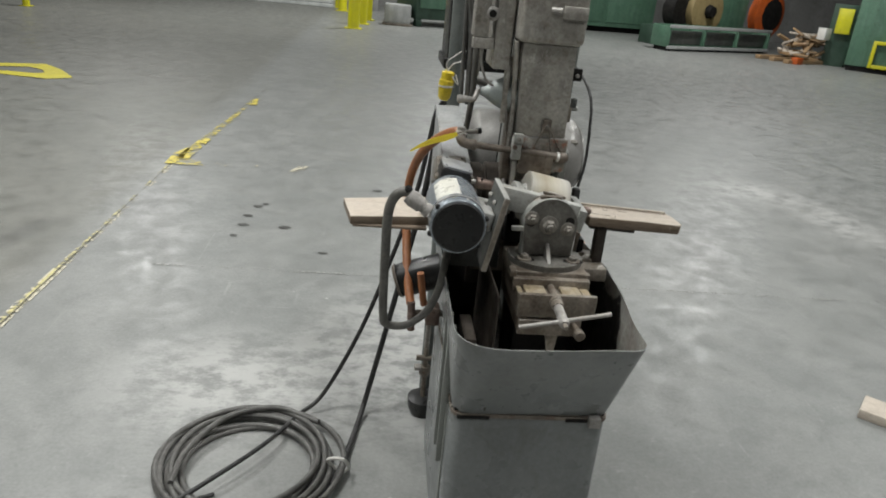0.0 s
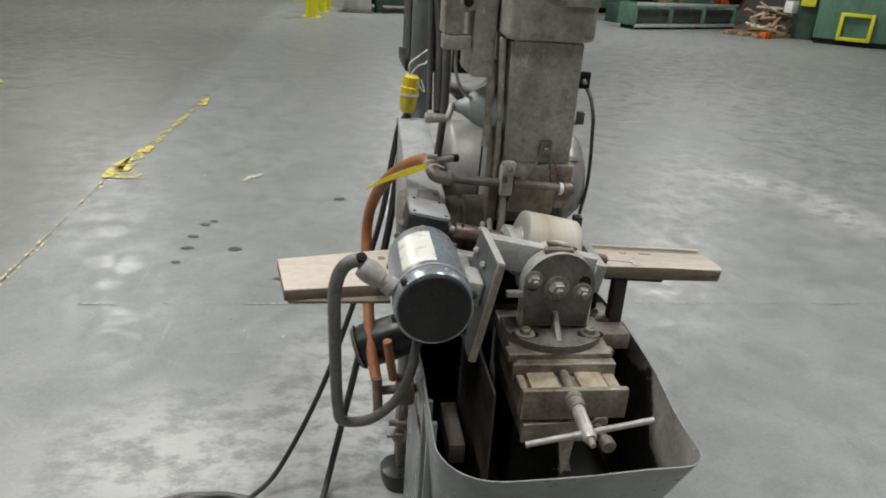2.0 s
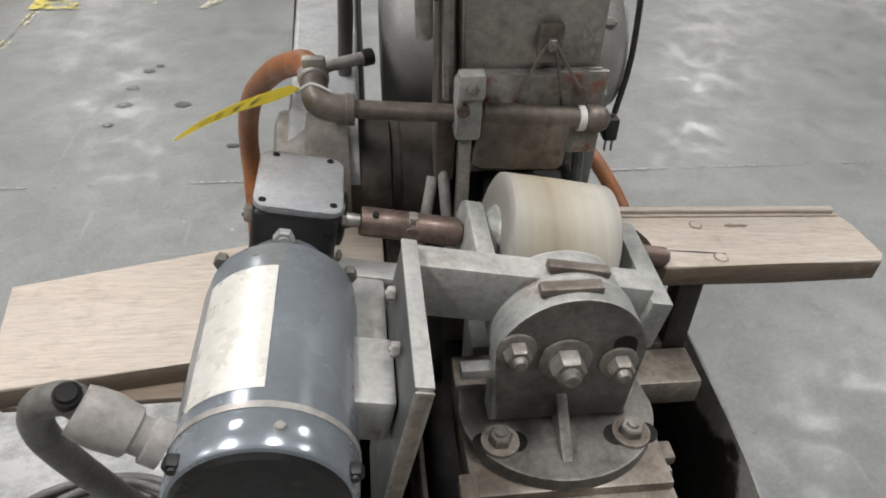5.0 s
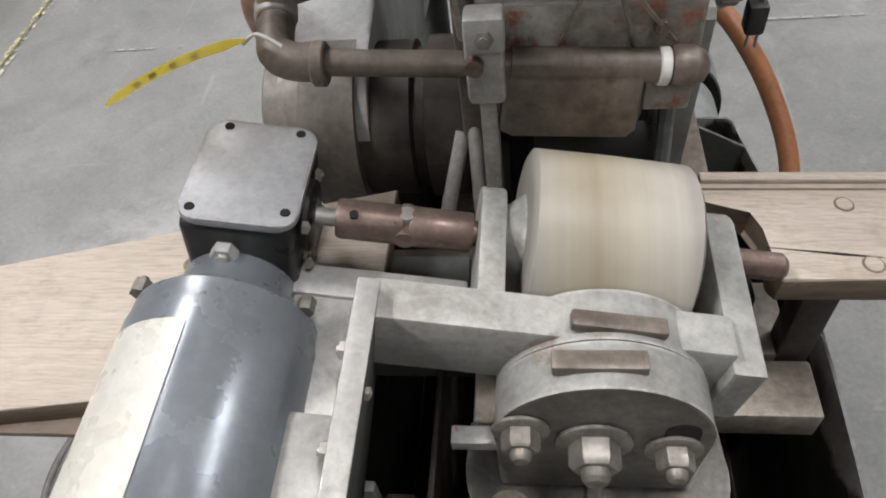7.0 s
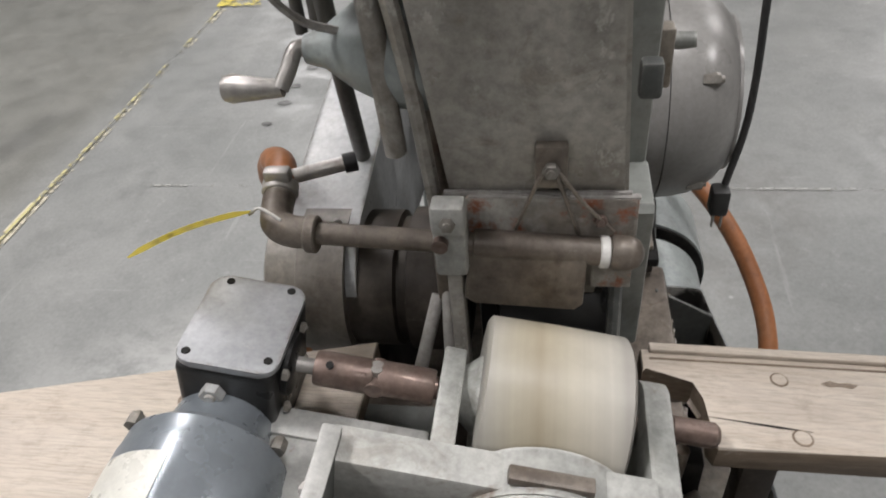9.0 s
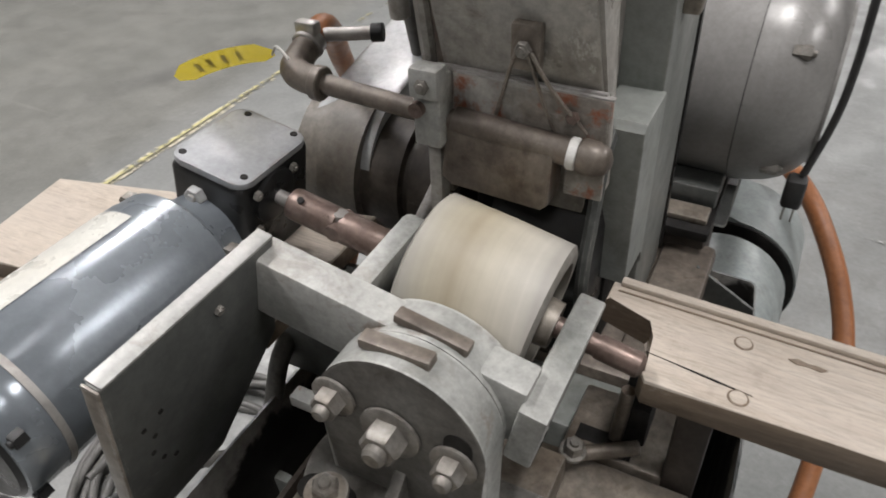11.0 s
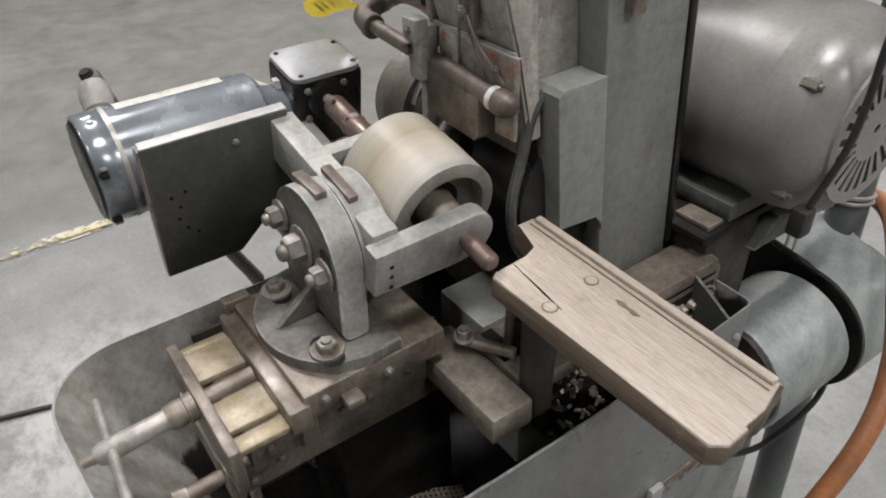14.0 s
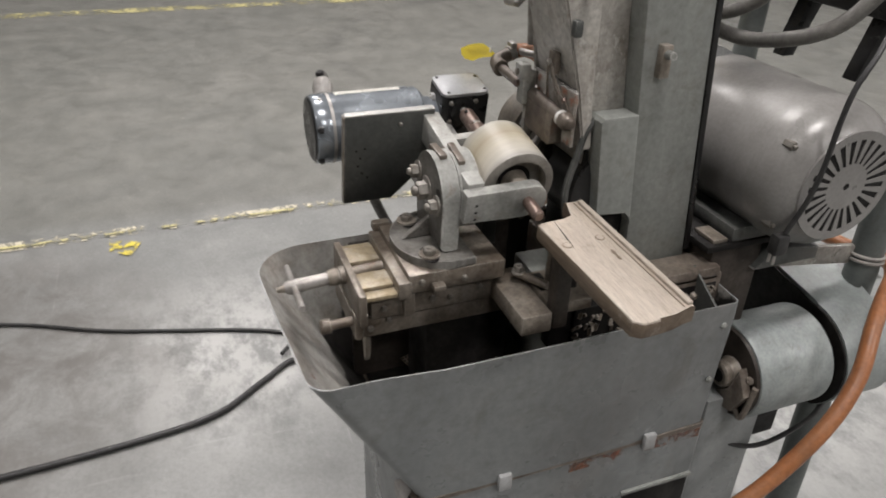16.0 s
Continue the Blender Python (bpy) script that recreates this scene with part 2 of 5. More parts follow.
def wood_material(name, light, dark, along=(0.7, 9, 9), rough=0.62, dirt=(0.2, 0.165, 0.135)):
    m, t, b = nodes_of(name)
    grain = noise_tex(t, 5, 8, 0.65, along, distort=0.9)
    fine = noise_tex(t, 42, 6, 0.75, (along[0] * 1.6, along[1], along[2]))
    stain = noise_tex(t, 7, 8, 0.68, (0.6, 1, 1), distort=0.5)
    smudge = noise_tex(t, 22, 9, 0.75)
    c = mix(t, ramp(t, grain, [(0.36, 0.0), (0.66, 1.0)]), light, dark)
    c = mix(t, 1.0, c, ramp(t, fine, [(0.36, 0.72), (0.56, 1.0)]), "MULTIPLY")
    c = mix(t, ramp(t, stain, [(0.46, 0.0), (0.7, 0.6)]), c, dirt)
    c = mix(t, ramp(t, smudge, [(0.54, 0.0), (0.7, 0.5)]), c, mix(t, 1.0, c, (0.62, 0.58, 0.55), "MULTIPLY"))
    c = mix(t, ramp(t, noise_tex(t, 16, 7, 0.7, (1.2, 2, 2)), [(0.6, 0.0), (0.72, 0.4)]), c, (0.6, 0.56, 0.5))
    t.links.new(c, b.inputs["Base Color"])
    t.links.new(ramp(t, stain, [(0.3, rough + 0.12), (0.7, rough - 0.14)]), b.inputs["Roughness"])
    bump(t, b, fine, 0.45, 0.0012)
    return m


WOOD = wood_material("weathered_pine", (0.585, 0.52, 0.44), (0.495, 0.425, 0.348), (0.6, 12, 12), dirt=(0.38, 0.325, 0.275))
WOODDARK = wood_material("darker_wood", (0.22, 0.17, 0.12), (0.14, 0.1, 0.07))
SCRAP = wood_material("scrap_wood", (0.42, 0.28, 0.14), (0.22, 0.13, 0.07))
KNOT = surface("dark_wood_knot", (0.24, 0.18, 0.13), (0.36, 0.29, 0.22), 0.6, 0.0, 60, 200, grime=0.5)


def roller_material():
    """Cream urethane with worn bands that run round the wheel."""
    m, t, b = nodes_of("cream_urethane_tread")
    bands = noise_tex(t, 42, 4, 0.6, (1, 0.02, 0.02))
    stain = noise_tex(t, 14, 6, 0.6)
    tc, sep, k = t.nodes.new("ShaderNodeTexCoord"), t.nodes.new("ShaderNodeSeparateXYZ"), t.nodes.new("ShaderNodeMapRange")
    t.links.new(tc.outputs["Object"], sep.inputs[0])
    t.links.new(sep.outputs[0], k.inputs[0])
    k.inputs[1].default_value, k.inputs[2].default_value = -0.062, 0.045
    c = ramp(t, k.outputs[0], [(0.0, (0.33, 0.32, 0.29)), (0.12, (0.46, 0.44, 0.385)), (0.3, (0.5, 0.455, 0.35)), (0.45, (0.43, 0.375, 0.27)), (0.62, (0.52, 0.475, 0.375)), (0.9, (0.55, 0.52, 0.45)), (1.0, (0.4, 0.38, 0.34))])
    c = mix(t, 1.0, c, ramp(t, bands, [(0.3, 0.72), (0.66, 0.93)]), "MULTIPLY")
    c = mix(t, 1.0, c, ramp(t, stain, [(0.3, 0.8), (0.62, 1.0)]), "MULTIPLY")
    t.links.new(c, b.inputs["Base Color"])
    t.links.new(ramp(t, stain, [(0.3, 0.42), (0.7, 0.6)]), b.inputs["Roughness"])
    bump(t, b, noise_tex(t, 90, 4, 0.6, (1, 0.1, 0.1)), 0.08, 0.001)
    return m


TREAD = roller_material()


def floor_material():
    m, t, b = nodes_of("sealed_concrete")
    tc = t.nodes.new("ShaderNodeTexCoord")

    def round_spot(centre, size):
        mp, gr = t.nodes.new("ShaderNodeMapping"), t.nodes.new("ShaderNodeTexGradient")
        mp.vector_type, gr.gradient_type = "TEXTURE", "SPHERICAL"
        mp.inputs["Location"].default_value, mp.inputs["Scale"].default_value = (*centre, 0), (*size, 1)
        t.links.new(tc.outputs["Object"], mp.inputs[0])
        t.links.new(mp.outputs[0], gr.inputs[0])
        return gr.outputs[0]

    def speckle(scale, near, far):
        v = t.nodes.new("ShaderNodeTexVoronoi")
        v.inputs["Scale"].default_value = scale
        t.links.new(tc.outputs["Object"], v.inputs["Vector"])
        return ramp(t, v.outputs["Distance"], [(near, 1.0), (far, 0.0)])

    big = noise_tex(t, 0.3, 5, 0.6)
    cloud = noise_tex(t, 2.9, 10, 0.66, distort=0.5)
    mott = noise_tex(t, 8.5, 9, 0.72, distort=0.3)
    fine = noise_tex(t, 75, 5, 0.75)
    c = mix(t, ramp(t, big, [(0.38, 0.0), (0.62, 1.0)]), (0.205, 0.212, 0.204), (0.24, 0.244, 0.234))
    c = mix(t, ramp(t, cloud, [(0.42, 0.0), (0.68, 0.55)]), c, (0.315, 0.317, 0.304))
    c = mix(t, ramp(t, mott, [(0.5, 0.0), (0.68, 0.36)]), c, (0.158, 0.162, 0.156))
    c = mix(t, ramp(t, noise_tex(t, 19, 10, 0.78), [(0.57, 0.0), (0.68, 0.45)]), c, (0.37, 0.37, 0.355))
    c = mix(t, 1.0, c, ramp(t, fine, [(0.3, 0.8), (0.6, 1.0)]), "MULTIPLY")
    for way in ((0.12, 3.6, 1), (2.8, 0.16, 1)):
        c = mix(t, ramp(t, noise_tex(t, 7, 7, 0.7, way, distort=0.25), [(0.64, 0.0), (0.7, 0.28)]), c, (0.4, 0.4, 0.385))
    c = mix(t, mix(t, 1.0, speckle(2.6, 0.012, 0.03), ramp(t, mott, [(0.4, 0.0), (0.5, 0.75)]), "MULTIPLY"), c, (0.09, 0.09, 0.085))
    c = mix(t, mix(t, 1.0, speckle(5.5, 0.015, 0.05), ramp(t, cloud, [(0.5, 0.0), (0.58, 0.8)]), "MULTIPLY"), c, (0.5, 0.5, 0.48))
    where, slab = t.nodes.new("ShaderNodeSeparateXYZ"), t.nodes.new("ShaderNodeMapRange")
    t.links.new(tc.outputs["Object"], where.inputs[0])
    t.links.new(where.outputs[0], slab.inputs[0])
    slab.inputs[1].default_value, slab.inputs[2].default_value = -1.88, -2.1
    c = mix(t, slab.outputs[0], c, mix(t, 1.0, c, (0.80, 0.785, 0.745), "MULTIPLY"))
    # paler patches at set spots, broken up by noise
    for centre, size in (((2.7, 3.75), (0.5, 0.42)), ((3.0, 3.1), (0.35, 0.75)), ((-0.3, 0.9), (0.5, 0.9)), ((-1.0, -0.45), (0.55, 0.6)), ((-0.9, 0.6), (0.6, 0.5))):
        pale_patch = mix(t, 1.0, round_spot(centre, size), ramp(t, noise_tex(t, 9, 9, 0.74, (0.7, 1, 1)), [(0.42, 0.0), (0.56, 1.3)]), "MULTIPLY")
        c = mix(t, pale_patch, c, (0.4, 0.4, 0.385))
    tyre = ramp(t, round_spot((-4.1, 2.5), (3, 3)), [(0.325, 0.0), (0.345, 0.5), (0.37, 0.5), (0.39, 0.0)])
    c = mix(t, mix(t, 1.0, tyre, ramp(t, noise_tex(t, 0.9, 6, 0.7), [(0.44, 0.0), (0.58, 0.9)]), "MULTIPLY"), c, (0.1, 0.1, 0.095))
    # darker disc behind the machine, broken up by noise
    dark_disc = mix(t, 1.0, ramp(t, round_spot((0.35, 1.55), (1, 1)), [(0.46, 0.0), (0.62, 0.32)]), ramp(t, mott, [(0.38, 0.0), (0.56, 1.0)]), "MULTIPLY")
    c = mix(t, dark_disc, c, (0.15, 0.142, 0.13))
    dirt = mix(t, 1.0, ramp(t, round_spot((-1.1, -1.35), (1.0, 0.85)), [(0.05, 0.0), (0.5, 0.75)]), ramp(t, noise_tex(t, 5, 9, 0.7, distort=0.4), [(0.4, 0.35), (0.56, 1.0)]), "MULTIPLY")
    c = mix(t, dirt, c, (0.115, 0.108, 0.098))
    t.links.new(c, b.inputs["Base Color"])
    t.links.new(ramp(t, noise_tex(t, 6.0, 9, 0.7, distort=0.4), [(0.38, 0.30), (0.62, 0.60)]), b.inputs["Roughness"])
    b.inputs["Specular IOR Level"].default_value = 0.4
    bump(t, b, mott, 0.05, 0.003)
    return m


CONCRETE = floor_material()


def worn_paint(name, colour, edge=(0.95, 1.06)):
    """Floor paint that has flaked off in places."""
    m, t, b = nodes_of(name)
    flakes = noise_tex(t, 26, 8, 0.72)
    gone = noise_tex(t, 4.5, 6, 0.65)
    b.inputs["Base Color"].default_value = (*colour, 1)
    c = mix(t, ramp(t, flakes, [(0.35, 0.65), (0.6, 1.0)]), (0.25, 0.24, 0.17), colour)
    t.links.new(c, b.inputs["Base Color"])
    b.inputs["Roughness"].default_value = 0.5
    k = t.nodes.new("ShaderNodeMath")
    k.operation = "ADD"
    t.links.new(flakes, k.inputs[0])
    t.links.new(gone, k.inputs[1])
    half = t.nodes.new("ShaderNodeMath")
    half.operation = "MULTIPLY"
    half.inputs[1].default_value = 0.5
    t.links.new(k.outputs[0], half.inputs[0])
    t.links.new(ramp(t, half.outputs[0], [(edge[0] / 2, 0.0), (edge[1] / 2, 1.0)]), b.inputs["Alpha"])
    return m


LINEPAINT = worn_paint("flaking_yellow_line_paint", (0.55, 0.5, 0.24), (0.96, 1.1))
LINEPALE = worn_paint("flaking_cream_line_paint", (0.58, 0.54, 0.42), (1.0, 1.12))
LINEDENSE = worn_paint("patchy_yellow_mark_paint", (0.68, 0.56, 0.07), (0.95, 1.10))
JOINTPALE = worn_paint("pale_joint_filler", (0.33, 0.33, 0.315), (0.96, 1.12))
JOINTDARK = worn_paint("dirt_filled_joint", (0.1, 0.1, 0.095), (0.86, 1.04))
RUSTSTAIN = worn_paint("flaking_rust_stain", (0.21, 0.085, 0.05), (0.98, 1.14))
SPOT = surface("dried_oil_spot", (0.07, 0.07, 0.066), (0.11, 0.108, 0.1), 0.4, 0.0, 30, 150, grime=0.3, relief=0.0)
MARKPAINT = surface("yellow_floor_paint", (0.68, 0.6, 0.05), (0.55, 0.48, 0.07), 0.5, 0.0, 5, 50, grime=0.3, relief=0.0)


# ---- mesh helpers ----
def part(name, bm, material, parent=None, label="", smooth=True):
    """Links a bmesh as one mesh object under a thing or part."""
    me = bpy.data.meshes.new(name)
    bmesh.ops.recalc_face_normals(bm, faces=bm.faces)
    bm.to_mesh(me)
    bm.free()
    for m in material if isinstance(material, (list, tuple)) else (material,):
        me.materials.append(m)
    if smooth:
        me.shade_smooth()
        me.set_sharp_from_angle(angle=radians(38))
    ob = new(name, me)
    if parent:
        ob.parent = parent
    if label:
        tagged(ob, label)
    return ob


def thing(name, label, category, at=(0, 0, 0), group="", kind=""):
    ob = new(name)
    ob.location = at
    ob.empty_display_size = 0.1
    return tagged(ob, label, category, group, kind)


def box(lo, hi, bevel=0.002, m=None, bm=None, seg=2):
    """A bevelled block from corner lo to corner hi."""
    own = bmesh.new()
    c = [(a + b) / 2 for a, b in zip(lo, hi)]
    d = [abs(b - a) for a, b in zip(lo, hi)]
    bmesh.ops.create_cube(own, size=1, matrix=Matrix.Translation(c) @ Matrix.Diagonal((*d, 1)))
    if bevel:
        bmesh.ops.bevel(own, geom=own.edges[:], offset=min(bevel, min(d) * 0.45), segments=seg, affect="EDGES", profile=0.5)
    return merge(own, m, bm)


def merge(own, m=None, bm=None):
    if m is not None:
        own.transform(m)
    if bm is None:
        return own
    me = bpy.data.meshes.new("scratch")
    own.to_mesh(me)
    own.free()
    bm.from_mesh(me)
    bpy.data.meshes.remove(me)
    return bm


def turned(p0, p1, profile, seg=32, m=None, bm=None):
    """A body of revolution from p0 to p1; profile rows are (share of the length, radius)."""
    own = bmesh.new()
    p0, p1 = Vector(p0), Vector(p1)
    axis = (p1 - p0)
    q = axis.to_track_quat("Z", "Y").to_matrix().to_4x4()
    rings = []
    for s, r in profile:
        rings.append([own.verts.new(p0 + axis * s + q.to_3x3() @ Vector((r * math.cos(a), r * math.sin(a), 0))) for a in (2 * math.pi * k / seg for k in range(seg))])
    for a, b in zip(rings, rings[1:]):
        for k in range(seg):
            own.faces.new((a[k], a[(k + 1) % seg], b[(k + 1) % seg], b[k]))
    own.faces.new(rings[0][::-1])
    own.faces.new(rings[-1])
    return merge(own, m, bm)


def rod(p0, p1, r, r2=None, seg=20, edge=0.08, m=None, bm=None):
    r2 = r if r2 is None else r2
    length = (Vector(p1) - Vector(p0)).length
    e = min(0.3, edge * r / max(length, 1e-6))
    return turned(p0, p1, [(0, r * (1 - edge)), (e, r), (1 - e, r2), (1, r2 * (1 - edge))], seg, m, bm)


def prism(outline, axis, a, b, bevel=0.0, m=None, bm=None):
    """An outline of (u, v) points pushed along axis from a to b; u, v are the other two axes in order."""
    own = bmesh.new()
    at = {"x": lambda u, v, w: (w, u, v), "y": lambda u, v, w: (u, w, v), "z": lambda u, v, w: (u, v, w)}[axis]
    lo = [own.verts.new(at(u, v, a)) for u, v in outline]
    hi = [own.verts.new(at(u, v, b)) for u, v in outline]
    n = len(outline)
    for k in range(n):
        own.faces.new((lo[k], lo[(k + 1) % n], hi[(k + 1) % n], hi[k]))
    caps = [own.faces.new(lo[::-1]), own.faces.new(hi)]
    if bevel:
        bmesh.ops.bevel(own, geom=list({e for f in caps for e in f.edges}), offset=bevel, segments=2, affect="EDGES", profile=0.5)
    return merge(own, m, bm)


def arc(cx, cy, r, a0, a1, n=14):
    return [(cx + r * math.cos(radians(a0 + (a1 - a0) * k / n)), cy + r * math.sin(radians(a0 + (a1 - a0) * k / n))) for k in range(n + 1)]


def spline(pts, sub=8):
    pts = [Vector(p) for p in pts]
    full = [pts[0] * 2 - pts[1], *pts, pts[-1] * 2 - pts[-2]]
    out = []
    for a, b, c, d in zip(full, full[1:], full[2:], full[3:]):
        for k in range(sub):
            s = k / sub
            out.append(0.5 * (2 * b + (c - a) * s + (2 * a - 5 * b + 4 * c - d) * s * s + (3 * b - a - 3 * c + d) * s ** 3))
    return out + [pts[-1]]


def tube(pts, r, seg=12, sub=8, m=None, bm=None, ridge=0.0):
    """A round hose or wire that glides through the points."""
    own = bmesh.new()
    line = spline(pts, sub)
    up = Vector((0.3, 0.2, 1)).normalized()
    rings = []
    for k, p in enumerate(line):
        d = (line[min(k + 1, len(line) - 1)] - line[max(k - 1, 0)]).normalized()
        side = d.cross(up)
        side = side.normalized() if side.length > 1e-4 else d.orthogonal().normalized()
        up = side.cross(d).normalized()
        rr = r * (1 + ridge * (k % 2))
        rings.append([own.verts.new(p + (side * math.cos(a) + up * math.sin(a)) * rr) for a in (2 * math.pi * j / seg for j in range(seg))])
    for a, b in zip(rings, rings[1:]):
        for k in range(seg):
            own.faces.new((a[k], a[(k + 1) % seg], b[(k + 1) % seg], b[k]))
    own.faces.new(rings[0][::-1])
    own.faces.new(rings[-1])
    return merge(own, m, bm)


def hexhead(p, d, r, h, m=None, bm=None, washer=0.0):
    """A hexagon bolt head on a washer at p, standing out along d."""
    own = bm if bm is not None else bmesh.new()
    p, d = Vector(p), Vector(d).normalized()
    if washer:
        turned(p, p + d * 0.003, [(0, washer), (0.7, washer), (1, washer * 0.93)], 20, m, own)
        p = p + d * 0.003
    turned(p, p + d * h, [(0, r), (0.82, r), (1, r * 0.86)], 6, m, own)
    turned(p + d * h, p + d * h * 1.25, [(0, r * 0.5), (1, r * 0.42)], 12, m, own)
    return own


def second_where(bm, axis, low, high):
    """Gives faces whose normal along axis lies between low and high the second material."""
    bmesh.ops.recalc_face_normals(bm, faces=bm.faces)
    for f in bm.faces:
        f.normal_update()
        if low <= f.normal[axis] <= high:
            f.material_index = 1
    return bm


# ---- the hall ----
def rough_slab(lo, hi):
    return box(lo, hi, 0)


floor = tagged(part("floor", rough_slab((-26, -26, -0.3), (30, 24, 0)), CONCRETE, smooth=False), "worn grey sealed concrete hall floor with stains and scuffs", "floor", kind="structure")
for nm, lo, hi in (("wall_north", (-0.6, 24, 0), (30, 24.3, 8)), ("wall_north_dock", (-26, 21.6, 0), (-0.6, 24.3, 8)), ("wall_south", (-26, -26.3, 0), (30, -26, 8)), ("wall_west", (-26.3, -26, 0), (-26, 24, 8)), ("wall_east", (30, -26, 0), (30.3, 24, 8))):
    tagged(part(nm, rough_slab(lo, hi), WALLMAT, smooth=False), "plain grey painted hall wall of concrete blocks", "wall", kind="structure")
tagged(part("ceiling", rough_slab((-26.3, -26.3, 8), (30.3, 24.3, 8.2)), ROOFMAT, smooth=False), "pale steel roof deck of the hall", "ceiling", kind="structure")


def strip(outline, z, name, material, label, category="floor marking"):
    bm = bmesh.new()
    f = bm.faces.new([bm.verts.new((x, y, z)) for x, y in outline])
    bmesh.ops.triangulate(bm, faces=[f])
    return tagged(part(name, bm, material, smooth=False), label, category, kind="structure")


strip([(-1.965, -9), (-1.885, -9), (-1.88, 0.2), (-1.95, 0.2)], 0.004, "floor_line", LINEPALE, "broad flaking cream aisle line on grey concrete")
strip([(-1.935, 0.2), (-1.88, 0.2), (-1.86, 3.4), (-1.9, 3.4)], 0.004, "floor_line", LINEPALE, "narrow flaking cream aisle line on grey concrete")
strip([(-1.945, -9), (-1.905, -9), (-1.885, 3.4), (-1.905, 3.4)], 0.006, "floor_line", LINEPAINT, "thin worn yellow stripe along the aisle line")
for joint in ([(-1.915, -9), (-1.910, -9), (-1.885, 3.4), (-1.890, 3.4)], [(-1.890, 3.4), (-1.885, 3.4), (-1.71, 6.8), (-1.715, 6.8)]):
    strip(joint, 0.008, "floor_joint", JOINTDARK, "thin dark saw-cut joint in the concrete", "floor joint")
strip([(-1.5, 1.655), (2.6, 1.655), (2.6, 1.645), (-1.5, 1.645)], 0.004, "floor_joint", JOINTPALE, "faint pale saw-cut joint in the concrete", "floor joint")
strip([(-6.3, -14), (-6.1, -14), (-6.08, 4.4), (-6.24, 4.4)], 0.004, "floor_line", LINEPAINT, "far flaking yellow aisle line on grey concrete")
for spot in ([(-1.93, 3.42), (-1.66, 3.42), (-1.70, 3.52), (-1.84, 3.58), (-1.87, 3.95), (-1.94, 3.7)], [(-1.90, 3.6), (-1.80, 3.56), (-1.73, 5.6), (-1.76, 5.6)], [(-1.78, 5.7), (-1.66, 5.75), (-1.7, 6.1), (-1.76, 6.0)]):
    strip(spot, 0.010, "floor_mark", LINEDENSE, "splashed yellow corner mark at the aisle line")
for spot in ([(-1.62, 3.46), (-1.5, 3.45), (-1.48, 3.52), (-1.6, 3.54)], [(-1.05, 3.42), (-0.96, 3.46), (-0.92, 3.6), (-1.0, 3.58)], [(-1.32, 3.5), (-1.26, 3.52), (-1.27, 3.57)]):
    strip(spot, 0.006, "floor_mark", LINEPALE, "scattered pale paint flakes beside the yellow mark")
strip([(-1.86, -0.88), (-1.76, -0.88), (-1.70, -0.80), (-1.80, -0.76)], 0.006, "floor_mark", LINEDENSE, "yellow paint splash beside the aisle line")
bm = bmesh.new()
spot_rnd = random.Random(11)
for x, y in ((-1.14, 2.62), (-1.17, 2.44), (-0.93, 2.27), (-1.17, 2.28), (-1.19, 2.1), (-1.1, 2.67), (-0.68, 1.91), (0.9, 4.2), (1.7, 5.6), (-0.4, 3.1), (0.75, -0.3)):
    r = spot_rnd.uniform(0.016, 0.028)
    bm.faces.new([bm.verts.new((x + 1.5 * r * math.cos(a) * spot_rnd.uniform(0.7, 1.1), y + r * math.sin(a) * spot_rnd.uniform(0.7, 1.1), 0.004)) for a in (0.7 * k for k in range(9))])
tagged(part("floor_mark", bm, SPOT, smooth=False), "scattered small dark oil spots on the concrete", "floor marking", kind="structure")
bm = bmesh.new()
ring_o = [(-5.2, 6.35), (-4.5, 6.42), (-3.95, 6.32), (-3.75, 6.5), (-4.05, 6.95), (-4.35, 7.25), (-4.75, 7.1), (-5.2, 6.8)]
ring_i = [(-4.9, 6.6), (-4.5, 6.62), (-4.2, 6.6), (-4.12, 6.68), (-4.22, 6.85), (-4.4, 6.97), (-4.62, 6.9), (-4.85, 6.72)]
vo = [bm.verts.new((x, y, 0.006)) for x, y in ring_o]
vi = [bm.verts.new((x, y, 0.006)) for x, y in ring_i]
for k in range(8):
    bm.faces.new((vo[k], vo[(k + 1) % 8], vi[(k + 1) % 8], vi[k]))
tagged(part("floor_mark", bm, MARKPAINT, smooth=False), "hand-painted yellow loop mark on the concrete", "floor marking", kind="structure")

# roll-up door with its slats, low part in view
door = thing("door_1", "white ribbed steel roll-up door, closed", "roll-up door", (0, 21.5, 0), kind="structure")
slat_bm = box((-7.2, -0.05, 0.0), (-1.9, 0.03, 0.105), 0.012)
slat_first = part("slat", slat_bm, DOORMAT, door)
for k in range(1, 34):
    s = new("slat", slat_first.data)
    s.parent = door
    s.location.z = 0.115 * k
part("guide_rail", box((-1.9, -0.12, 0), (-1.75, 0.04, 4.2), 0.01), BOLLARD, door)
part("guide_rail", box((-7.35, -0.12, 0), (-7.2, 0.04, 4.2), 0.01), PAINT, door)


def bollard(x, y, r=0.13, h=1.15):
    b = thing("bollard", "bright yellow steel bollard standing on the floor", "bollard", (x, y, 0), "bollards")
    part("post", turned((0, 0, 0), (0, 0, h), [(0, r), (0.9, r), (0.97, r * 0.8), (1, r * 0.3)], 24), BOLLARD, b)
    part("base_plate", box((-r * 1.5, -r * 1.5, 0), (r * 1.5, r * 1.5, 0.015), 0.004), BOLLARD, b)
    return b


for x, y in ((-1.09, 15.25), (-0.95, 16.6), (-0.85, 17.9), (-1.62, 20.4)):
    bollard(x, y)
bollard(-7.5, 13.9, 0.07)


